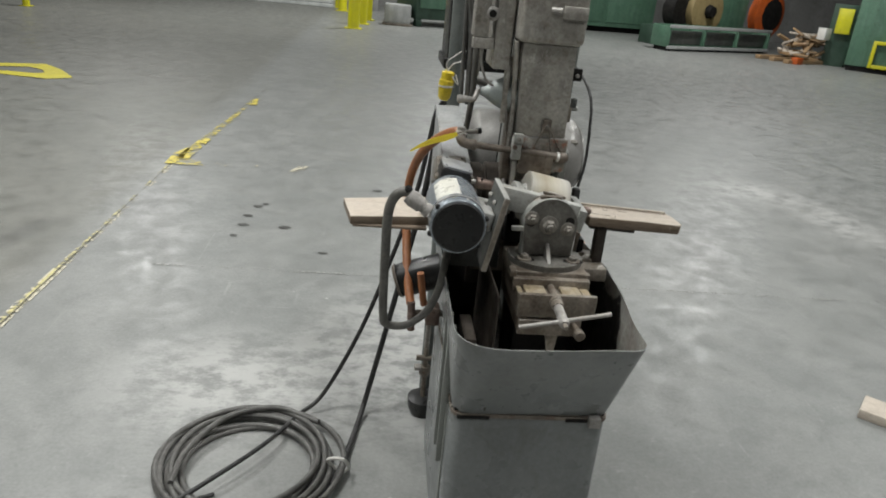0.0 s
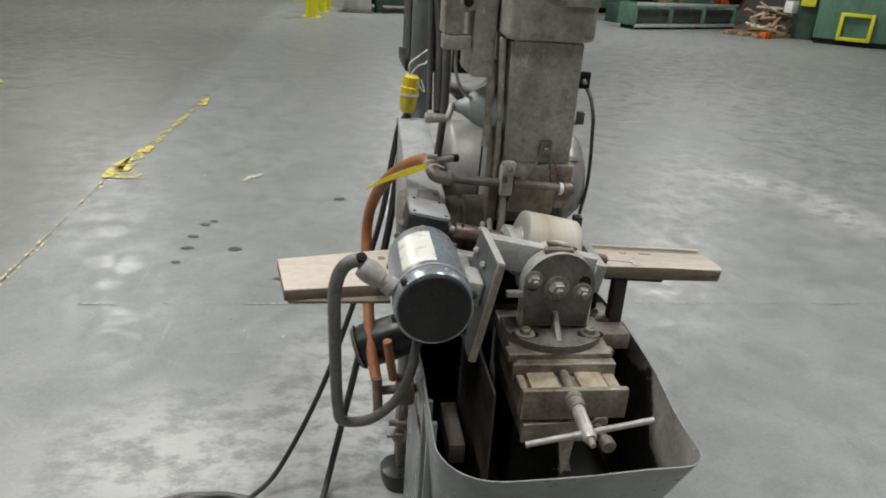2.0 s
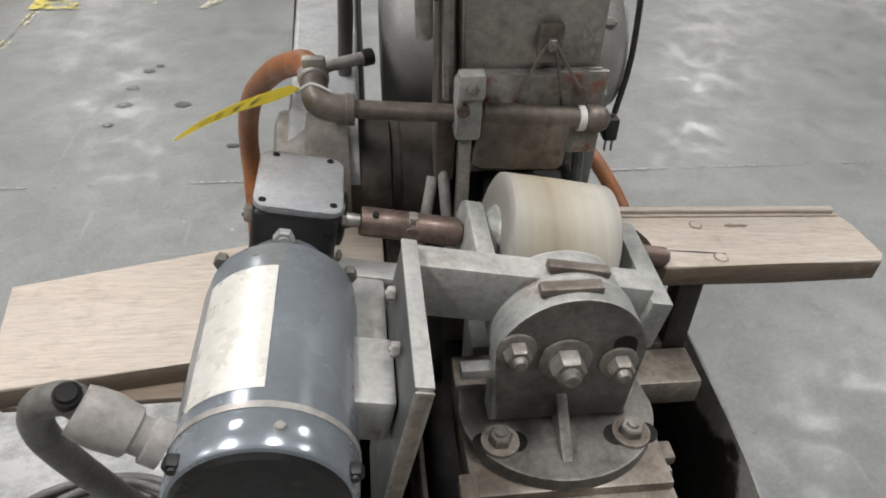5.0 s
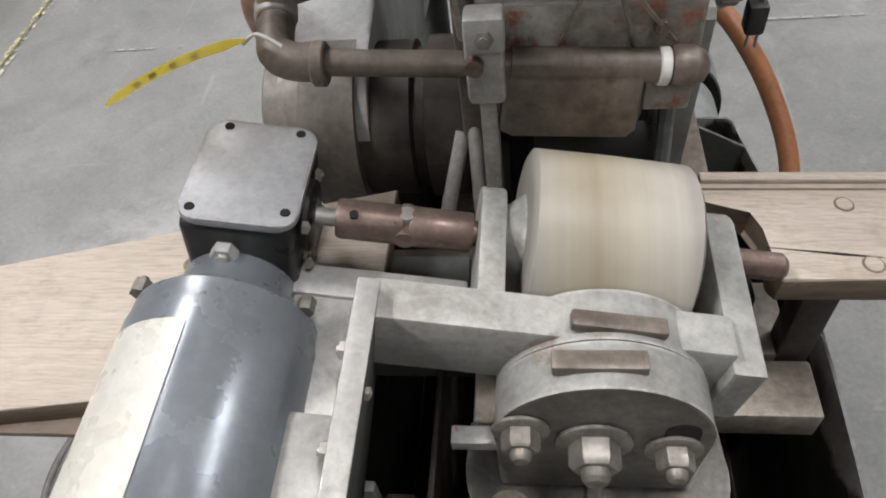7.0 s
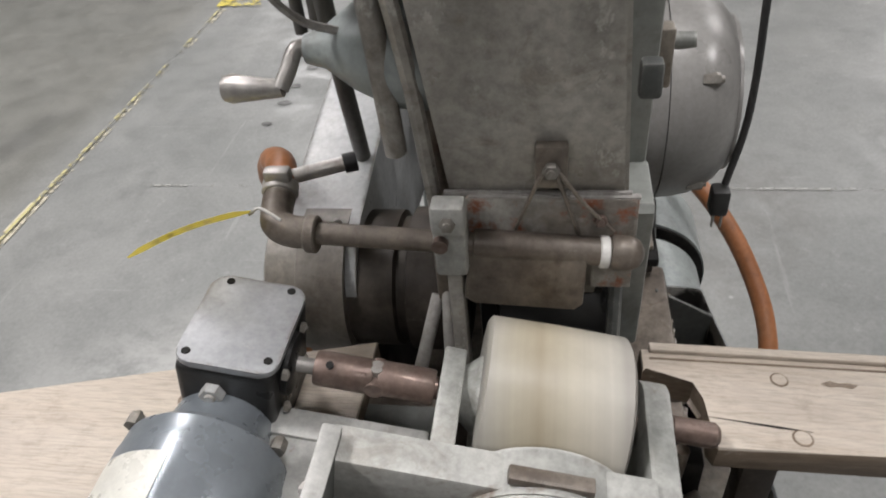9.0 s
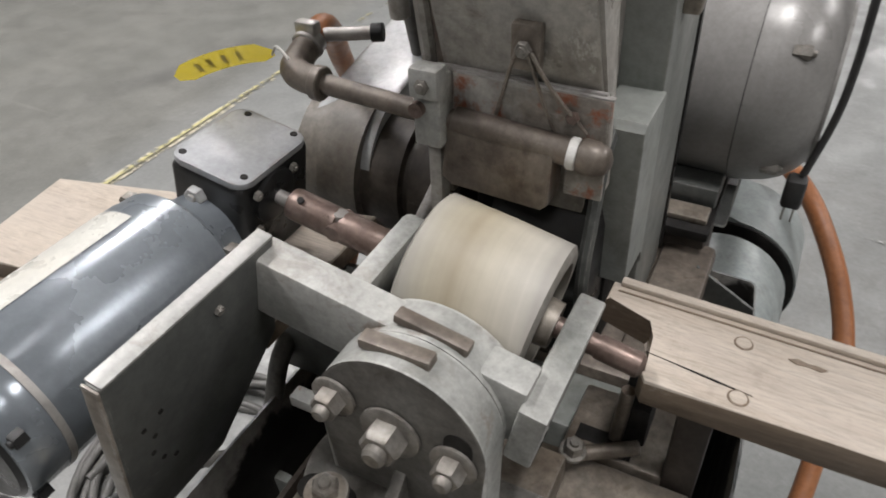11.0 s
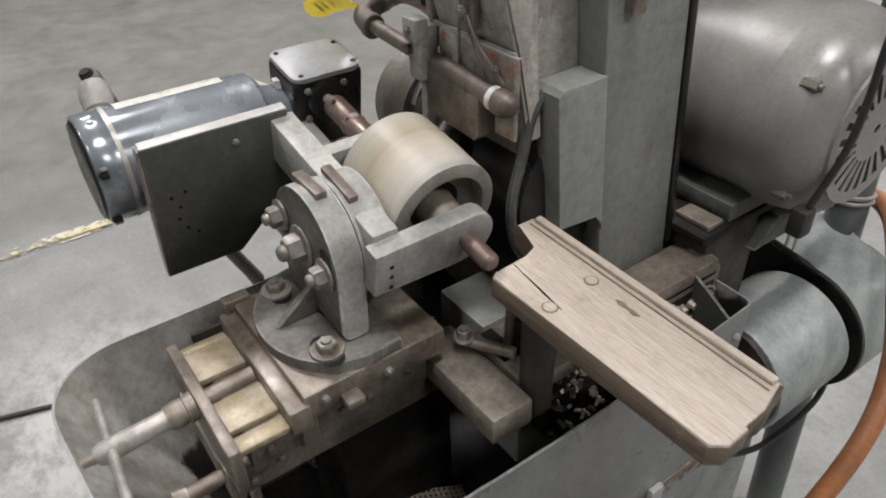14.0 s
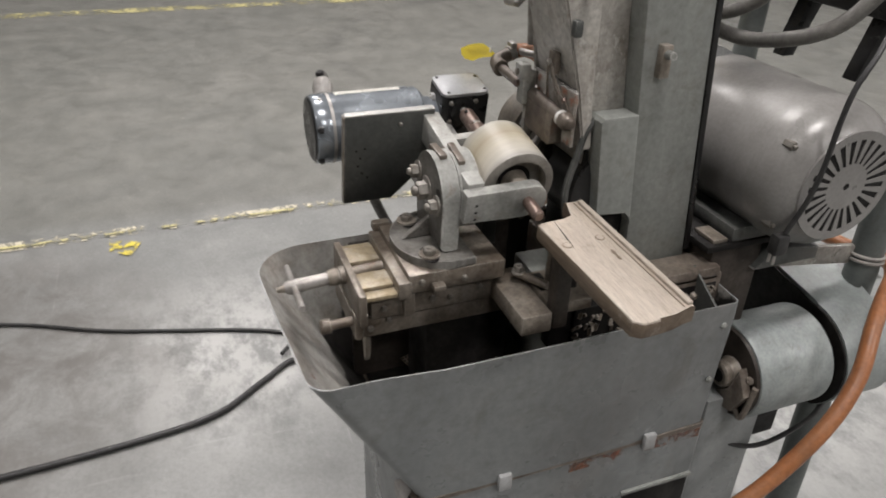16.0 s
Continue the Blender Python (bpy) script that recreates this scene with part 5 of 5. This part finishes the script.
part("foot_rail", box((0.06, 0.29, 0.858), (0.112, 0.32, 0.866), 0.002), SLIDE, mm)


# belt guard on the far side, from the motor pulley down to the arbor
def capsule(c0, r0, c1, r1, n=18):
    return arc(*c1, r1, -88, 90, n) + arc(*c0, r0, 90, 268, n)


bg = part("belt_guard", prism(capsule((0.125, 0.972), 0.073, (0.44, 0.992), 0.124), "x", -0.252, -0.18, 0.006), PALEGREY, grinder, "pale grey sheet belt guard with round ends")
part("guard_drum", turned((-0.268, 0.118, 0.966), (-0.19, 0.118, 0.966), [(0, 0.066), (0.05, 0.073), (0.42, 0.076), (0.44, 0.0785), (1, 0.0785)], 48), DRUM, bg)
# dark brown paints the shade that the motors throw on the housing
part("arbor_housing", turned((-0.19, 0.115, 0.965), (-0.085, 0.115, 0.965), [(0, 0.066), (0.4, 0.066), (0.42, 0.06), (0.5, 0.06), (0.52, 0.069), (0.95, 0.069), (1, 0.064)], 40), DARKBROWN, bg)
part("guard_screw", hexhead((-0.20, 0.10, 1.042), (0, -0.3, 0.95), 0.004, 0.004), BOLT, bg)

# crank with its dome
crank = part("crank_dome", turned((-0.088, 0.062, 1.226), (-0.178, 0.056, 1.228), [(0, 0.042), (0.12, 0.0445), (0.35, 0.041), (0.62, 0.029), (0.85, 0.014), (1, 0.010)], 36), GREENGREY, grinder, "grey domed crank boss with steel handle")
part("crank_arm", tube([(-0.176, 0.056, 1.228), (-0.184, 0.052, 1.229), (-0.189, 0.042, 1.218), (-0.194, 0.034, 1.209)], 0.006, 10), BRIGHT, crank)
part("crank_grip", turned((-0.192, 0.035, 1.209), (-0.236, 0.036, 1.209), [(0, 0.006), (0.3, 0.0075), (0.85, 0.0105), (0.97, 0.009), (1, 0.004)], 20), BRIGHT, crank, "polished steel crank grip")

# ---- pump motor and guard low at the back ----
PX, PZ, PR = 0.135, 0.585, 0.098
pm = part("pump_motor", turned((PX, 0.372, PZ), (PX, 0.535, PZ), [(0, PR * 0.96), (0.04, PR), (1, PR)], 48), GREENGREY, grinder, "pale green-grey cylindrical pump motor")
part("dark_gap", turned((PX, 0.535, PZ), (PX, 0.556, PZ), [(0, PR * 0.88), (1, PR * 0.88)], 40), VOID, pm)
part("front_face", turned((PX, 0.366, PZ), (PX, 0.374, PZ), [(0, PR * 0.9), (1, PR * 0.93)], 40), DARKBROWN, pm, "rusty brown motor front face")
part("shaft_boss", turned((PX + 0.02, 0.335, PZ + 0.01), (PX + 0.02, 0.366, PZ + 0.01), [(0, 0.021), (0.1, 0.025), (0.5, 0.025), (0.6, 0.022), (1, 0.03)], 24), SLIDE, pm)
part("face_flap", prism([(PX - 0.02, PZ - 0.075), (PX + 0.06, PZ - 0.05), (PX + 0.082, PZ + 0.0), (PX + 0.055, PZ + 0.045), (PX + 0.045, PZ - 0.01), (PX + 0.0, PZ - 0.045)], "y", 0.345, 0.364, 0.003), BROWN, pm)
part("shaft_bore", turned((PX + 0.02, 0.333, PZ + 0.01), (PX + 0.02, 0.336, PZ + 0.01), [(0, 0.014), (1, 0.014)], 20), VOID, pm)
part("end_lever", tube([(PX + 0.03, 0.362, PZ - 0.02), (PX + 0.06, 0.36, PZ - 0.05), (PX + 0.075, 0.362, PZ - 0.055), (PX + 0.085, 0.364, PZ + 0.02)], 0.006, 8), BROWN, pm)
for a in (20, 150, 240):
    part("face_bolt", hexhead((PX + 0.072 * math.cos(radians(a)), 0.366, PZ + 0.072 * math.sin(radians(a))), (0, -1, 0), 0.008, 0.008), BROWN, pm)
part("belt_cover", prism([*arc(PX, PZ, PR * 1.13, -60, 95, 18), (-0.12, PZ + 0.16), (-0.12, PZ - 0.02), (0.06, PZ - 0.12)], "y", 0.556, 0.68, 0.006), GREENGREY, pm, "rounded sheet belt cover")
part("cover_opening", prism([*arc(PX, PZ, PR * 1.105, -55, 95, 18), (-0.10, PZ + 0.15), (-0.10, PZ - 0.01), (0.06, PZ - 0.1)], "y", 0.550, 0.5545), VOID, pm, "dark open front of the belt cover")
part("hanging_lead", tube([(PX + 0.02, 0.35, PZ - 0.09), (PX + 0.03, 0.37, 0.43), (PX + 0.05, 0.46, 0.40), (PX + 0.07, 0.55, 0.46), (PX + 0.06, 0.60, 0.52)], 0.005, 8), CABLE, pm)
part("pump_bracket", box((0.0, 0.40, 0.40), (0.16, 0.52, 0.50), 0.004), VOID, pm)

# ---- posts and control box behind ----
post = part("stand_post", rod((0.16, 0.63, 0.0), (0.04, 0.76, 1.35), 0.031, seg=24), POSTPAINT, grinder, "grey painted tubular stand post")
part("post_band", rod((0.0752, 0.7219, 0.955), (0.0748, 0.7223, 0.959), 0.0325), FITTING, post)
part("post_foot", turned((0.16, 0.63, 0), (0.16, 0.63, 0.012), [(0, 0.07), (1, 0.06)], 24), PAINT, post)
part("post_brace", prism([(0.40, 0.775), (0.40, 0.818), (0.688, 0.772), (0.688, 0.732)], "x", 0.074, 0.086, 0.002), OILY, post)
for z in (0.742, 0.752):
    part("post_clamp", rod((0.16 - 0.0889 * z, 0.63 + 0.0963 * z, z), (0.16 - 0.0889 * (z + 0.007), 0.63 + 0.0963 * (z + 0.007), z + 0.007), 0.0355), FITTING, post)
part("box_shelf", prism([(0.38, 0.80), (0.52, 0.80), (0.52, 0.825), (0.42, 0.84)], "x", 0.05, 0.13, 0.003), DARKPLATE, post)
post2 = part("stand_post", rod((-0.193, 0.55, 0.0), (-0.197, 0.55, 1.75), 0.024, seg=24), POSTPAINT, grinder, "grey painted tubular stand post")
part("post_strap", box((-0.16, 0.35, 1.2), (-0.145, 0.37, 1.72), 0.003), OILY, post2)
part("post_foot", turned((-0.193, 0.55, 0), (-0.193, 0.55, 0.012), [(0, 0.07), (1, 0.06)], 24), PAINT, post2)
ctrl = part("control_box", box((-0.22, 0.60, 1.235), (0.10, 0.82, 1.62), 0.006), BLACK, grinder, "dark grey control box on brackets")
for x in (-0.15, 0.02):
    part("box_bracket", prism([(0.62, 1.25), (0.66, 1.25), (0.60, 1.10), (0.575, 1.10)], "x", x, x + 0.03, 0.002), BLACK, ctrl)
part("box_ledge", box((-0.23, 0.585, 1.205), (0.11, 0.82, 1.236), 0.004), BLACK, ctrl)
for x in (0.0, 0.06, 0.12):
    part("vent_slot", box((x - 0.1, 0.597, 1.30), (x - 0.07, 0.601, 1.33), 0.001), VOID, ctrl)
part("conduit_loop", tube([(-0.13, 0.36, 1.20), (-0.09, 0.38, 1.17), (-0.02, 0.42, 1.165), (0.06, 0.48, 1.20), (0.09, 0.54, 1.28), (0.09, 0.6, 1.36)], 0.013, 12), CONDUIT, ctrl)
part("conduit_loop", tube([(-0.16, 0.34, 1.215), (-0.09, 0.36, 1.2), (-0.04, 0.40, 1.225), (0.0, 0.45, 1.29), (0.0, 0.6, 1.34)], 0.012, 12), CONDUIT, ctrl)

# ---- hoses and leads fixed to the machine ----
part("orange_hose", tube([(-0.2175, 0.038, 1.117), (-0.221, 0.056, 1.120), (-0.232, 0.085, 1.115), (-0.265, 0.14, 1.082), (-0.30, 0.2, 1.025), (-0.321, 0.255, 0.95), (-0.327, 0.27, 0.87), (-0.323, 0.2, 0.757), (-0.316, 0.12, 0.68), (-0.306, 0.065, 0.63)], 0.0125, 14), HOSE, grinder, "orange rubber coolant hose")
part("orange_hose", tube([(-0.08, 0.79, 0.69), (0.02, 0.785, 0.705), (0.095, 0.765, 0.728), (0.16, 0.70, 0.745), (0.212, 0.62, 0.742), (0.252, 0.562, 0.715), (0.296, 0.506, 0.653), (0.323, 0.43, 0.582), (0.322, 0.335, 0.478), (0.31, 0.24, 0.40), (0.28, 0.1, 0.28), (0.26, 0.0, 0.12), (0.25, -0.02, 0.014)], 0.0145, 14), HOSE, grinder, "thick orange rubber hose looping to the floor")
cd = part("flexible_conduit", tube([(-0.345, -0.276, 1.05), (-0.358, -0.274, 1.06), (-0.38, -0.268, 1.045), (-0.392, -0.255, 1.0), (-0.392, -0.22, 0.90), (-0.389, -0.165, 0.76), (-0.384, -0.128, 0.678)], 0.0108, 12), CONDUIT, grinder, "dusty grey flexible conduit to the gear motor")
part("conduit_bend", tube([(-0.386, -0.135, 0.69), (-0.38, -0.126, 0.668), (-0.355, -0.117, 0.656), (-0.32, -0.108, 0.658), (-0.275, -0.092, 0.688), (-0.247, -0.08, 0.75), (-0.235, -0.06, 0.82), (-0.225, -0.03, 0.86)], 0.0100, 12), CONDUIT, cd)
part("conduit_elbow", turned((-0.353, -0.276, 1.052), (-0.306, -0.283, 1.020), [(0, 0.016), (0.12, 0.0175), (0.3, 0.0185), (0.62, 0.0165), (0.66, 0.0125), (0.78, 0.0125), (0.8, 0.0155), (1, 0.0155)], 20), FITTING, cd, "whitish conduit connector")
part("conduit_mouth", turned((-0.355, -0.276, 1.058), (-0.352, -0.280, 1.0715), [(0, 0.0085), (0.8, 0.0085), (0.85, 0.007), (1, 0.006)], 16), VOID, cd)
part("lead_plug", box((0.180, 0.335, 0.875), (0.202, 0.36, 0.912), 0.005), CABLE, grinder)
for x in (0.186, 0.196):
    part("plug_pin", box((x - 0.001, 0.338, 0.858), (x + 0.001, 0.344, 0.877), 0.0005), BRIGHT, grinder)
part("lead", tube([(0.03, 0.60, 1.37), (0.10, 0.55, 1.31), (0.17, 0.47, 1.25), (0.2, 0.42, 1.2), (0.207, 0.388, 1.155), (0.209, 0.376, 1.10), (0.211, 0.37, 1.037), (0.208, 0.362, 0.98), (0.195, 0.350, 0.915)], 0.0045, 8), CABLE, grinder, "thin black lead with a plug")
for off in (0.0, 0.018):
    part("post_cable", tube([(-0.215, 0.2 + off, 1.75), (-0.22, 0.18, 1.5), (-0.2 - off, 0.16, 1.35), (-0.196 - off, 0.15, 1.2)], 0.009 - off * 0.2, 10), CABLEGREY, grinder)
part("post_cable", tube([(-0.16, 0.1, 1.75), (-0.18, 0.12, 1.5), (-0.19, 0.13, 1.38), (-0.186, 0.14, 1.2), (-0.195, 0.2, 1.02)], 0.008, 10), CABLEGREY, grinder)

# coolant valves on the flank
vl = part("valve_block", box((-0.262, 0.06, 0.565), (-0.222, 0.11, 0.62), 0.006), COPPER, grinder, "grimy brass coolant valves and pipes")
part("valve_pipe", rod((-0.305, 0.06, 0.64), (-0.30, 0.065, 0.55), 0.011), COPPER, vl)
part("valve_pipe", rod((-0.30, 0.07, 0.60), (-0.21, 0.085, 0.595), 0.010), BROWN, vl)
part("valve_pipe", rod((-0.245, 0.12, 0.60), (-0.215, 0.42, 0.30), 0.008), SLIDE, vl)
part("valve_pipe", rod((-0.21, 0.46, 0.05), (-0.213, 0.45, 0.33), 0.009), SLIDE, vl)
part("valve_pipe", rod((-0.245, 0.45, 0.235), (-0.18, 0.45, 0.235), 0.01), SLIDE, vl)
part("valve_handle", box((-0.25, 0.435, 0.19), (-0.225, 0.465, 0.203), 0.003), BRIGHT, vl)
part("union_nut", hexhead((-0.212, 0.455, 0.2), (0, 0, -1), 0.02, 0.035), SLIDE, vl)
part("orange_stub", tube([(-0.285, 0.075, 0.72), (-0.275, 0.08, 0.66), (-0.268, 0.085, 0.62)], 0.010, 10), HOSE, vl)
part("filter_bowl", turned((-0.205, 0.47, 0.0), (-0.205, 0.47, 0.075), [(0, 0.045), (0.4, 0.056), (0.85, 0.058), (1, 0.03)], 28), BLACK, vl, "black bowl under the valves")
part("pump_inlet", turned((-0.34, 0.16, 0.655), (-0.21, 0.16, 0.70), [(0, 0.045), (0.1, 0.05), (1, 0.05)], 28), BLACK, vl, "black open pump inlet")
part("inlet_rim", turned((-0.347, 0.16, 0.653), (-0.339, 0.16, 0.656), [(0, 0.046), (1, 0.052)], 28), BROWN, vl)


# ---- loose things round the grinder ----
tag = thing("yellow_tag", "yellow card tag with dark marks, wired to the pipe", "tag", (-0.212, 0.012, 1.128))


def tag_sheet(dz, u0, u1, v0, v1):
    """A slightly curled card that hangs out from the pipe; u runs along it, v across."""
    own = bmesh.new()
    rows = []
    for i in range(9):
        u = u0 + (u1 - u0) * i / 8
        w = 1 if 0.08 < u < 0.92 else 0.35
        row = []
        for v in (v0, (v0 + v1) / 2, v1):
            row.append(own.verts.new((-0.02 - 0.108 * u + 0.012 * v * w, -0.012 * u - 0.0178 * v * w, -0.008 - 0.014 * u - 0.024 * u * u + 0.0166 * v * w + dz)))
        rows.append(row)
    for a, b in zip(rows, rows[1:]):
        for j in range(2):
            own.faces.new((a[j], a[j + 1], b[j + 1], b[j]))
    return own


part("card", tag_sheet(0, 0, 1, -1, 1), TAGYELLOW, tag)
for u in (0.3, 0.45, 0.6, 0.72):
    part("mark", tag_sheet(0.0012, u, u + 0.05, -0.55, 0.45), TAGINK, tag)
part("wire", tube([(0.012, -0.02, 0.0), (-0.005, -0.012, 0.004), (-0.02, -0.002, -0.009)], 0.0012, 6), STRING, tag)

plug = thing("power_connector", "yellow power connector joining two black cables, tied with string", "electrical connector", (-0.228, 0.45, 1.174))
plug.scale = (0.87, 0.87, 0.87)
part("socket", turned((0.005, 0, 0.050), (0, 0, 0.0), [(0, 0.016), (0.1, 0.022), (0.6, 0.022), (0.65, 0.0255), (1, 0.0255)], 24), YELLOWPLASTIC, plug)
part("plug_body", turned((0, 0, -0.001), (-0.005, 0, -0.050), [(0, 0.0245), (0.3, 0.0235), (0.8, 0.021), (1, 0.014)], 24), YELLOWPLASTIC, plug)
part("band", turned((0, 0, 0.002), (0, 0, -0.004), [(0, 0.0265), (1, 0.0265)], 24), STRING, plug)
part("string", tube([(0.0, 0, 0.045), (-0.004, -0.01, 0.08), (0.02, 0, 0.1), (0.055, 0.01, 0.125)], 0.0022, 6), STRING, plug)
part("string", tube([(0.0, 0, 0.05), (0.02, 0.0, 0.075), (0.045, 0.01, 0.085), (0.06, 0.02, 0.12)], 0.0022, 6), STRING, plug)
part("string", tube([(0.0, -0.005, 0.055), (0.02, -0.015, 0.03), (0.04, -0.01, 0.008), (0.03, 0, 0.04)], 0.0022, 6), STRING, plug)

cable = thing("power_cable", "black power cable dropping from the machine to the floor", "cable", (-0.6, 0.4, 0))


def shifted(pts, o):
    return [(x - o[0], y - o[1], z - o[2]) for x, y, z in pts]


CO = (-0.6, 0.4, 0)
part("lead", tube(shifted([(-0.232, 0.45, 1.125), (-0.25, 0.45, 1.09), (-0.262, 0.45, 1.018), (-0.287, 0.45, 0.853), (-0.345, 0.45, 0.637), (-0.44, 0.45, 0.34), (-0.56, 0.46, 0.07), (-0.64, 0.38, 0.03), (-0.73, 0.19, 0.045), (-0.88, 0.0, 0.04), (-1.0, -0.1, 0.012)], CO), 0.0075, 10), CABLE, cable)
part("lead", tube(shifted([(-0.23, 0.455, 1.125), (-0.245, 0.45, 1.0), (-0.27, 0.45, 0.8), (-0.306, 0.45, 0.61), (-0.347, 0.45, 0.39), (-0.405, 0.46, 0.09), (-0.43, 0.4, 0.012), (-0.465, 0.2, 0.012), (-0.5, 0.05, 0.012)], CO), 0.0095, 10), CABLE, cable)

coil = thing("coiled_cable", "large coil of dusty grey power cable lying on the floor", "cable coil", (-0.765, 0.13, 0))
random.seed(3)
for k in range(8):
    r = 0.2 + 0.0105 * k + random.uniform(-0.006, 0.006)
    ox, oy = random.uniform(-0.018, 0.018), random.uniform(-0.018, 0.018)
    ph = random.uniform(0, 6)
    z0 = 0.011 + 0.011 * (k % 3)
    pts = []
    for j in range(25):
        a = ph + 2 * math.pi * j / 24
        pts.append((ox + r * math.cos(a) * (1 + 0.02 * math.sin(3 * a + k)), oy + r * 1.04 * math.sin(a), z0 + 0.006 * math.sin(2 * a + k)))
    part("loop", tube(pts, 0.0095, 10, 3), CABLEGREY, coil)
part("loop", tube([(-0.2, -0.12, 0.04), (-0.19, 0.03, 0.045), (-0.1, 0.2, 0.05), (0.05, 0.26, 0.05), (0.2, 0.2, 0.04)], 0.0095, 10), CABLEGREY, coil)
part("tie", tube([(0.28, 0.0, 0.0), (0.245, -0.01, 0.05), (0.29, -0.03, 0.07), (0.31, -0.02, 0.03), (0.27, -0.03, 0.01)], 0.006, 8), STRING, coil, "white tie round the coil")

ext = thing("floor_cable", "black cable lying across the floor in a curve", "cable", (-1.0, -0.6, 0))
EO = (-1.0, -0.6, 0)
part("lead", tube(shifted([(-1.5, -1.75, 0.007), (-1.36, -1.2, 0.007), (-1.21, -0.86, 0.007), (-1.08, -0.45, 0.007), (-1.0, -0.28, 0.008), (-0.9, -0.05, 0.008)], EO), 0.0065, 10), CABLE, ext)
part("lead", tube(shifted([(-0.62, -1.6, 0.01), (-0.635, -1.1, 0.01), (-0.66, -0.75, 0.01), (-0.70, -0.56, 0.01), (-0.80, -0.42, 0.01), (-0.87, -0.3, 0.01), (-0.80, -0.12, 0.01)], EO), 0.009, 10), CABLE, ext)
part("lead", tube(shifted([(-0.84, 0.0, 0.012), (-0.95, -0.05, 0.01), (-1.04, -0.085, 0.008), (-1.137, -0.10, 0.008), (-1.145, -0.17, 0.008), (-1.08, -0.235, 0.010), (-1.0, -0.275, 0.012), (-0.9, -0.35, 0.018)], EO), 0.0065, 10), CABLE, ext)
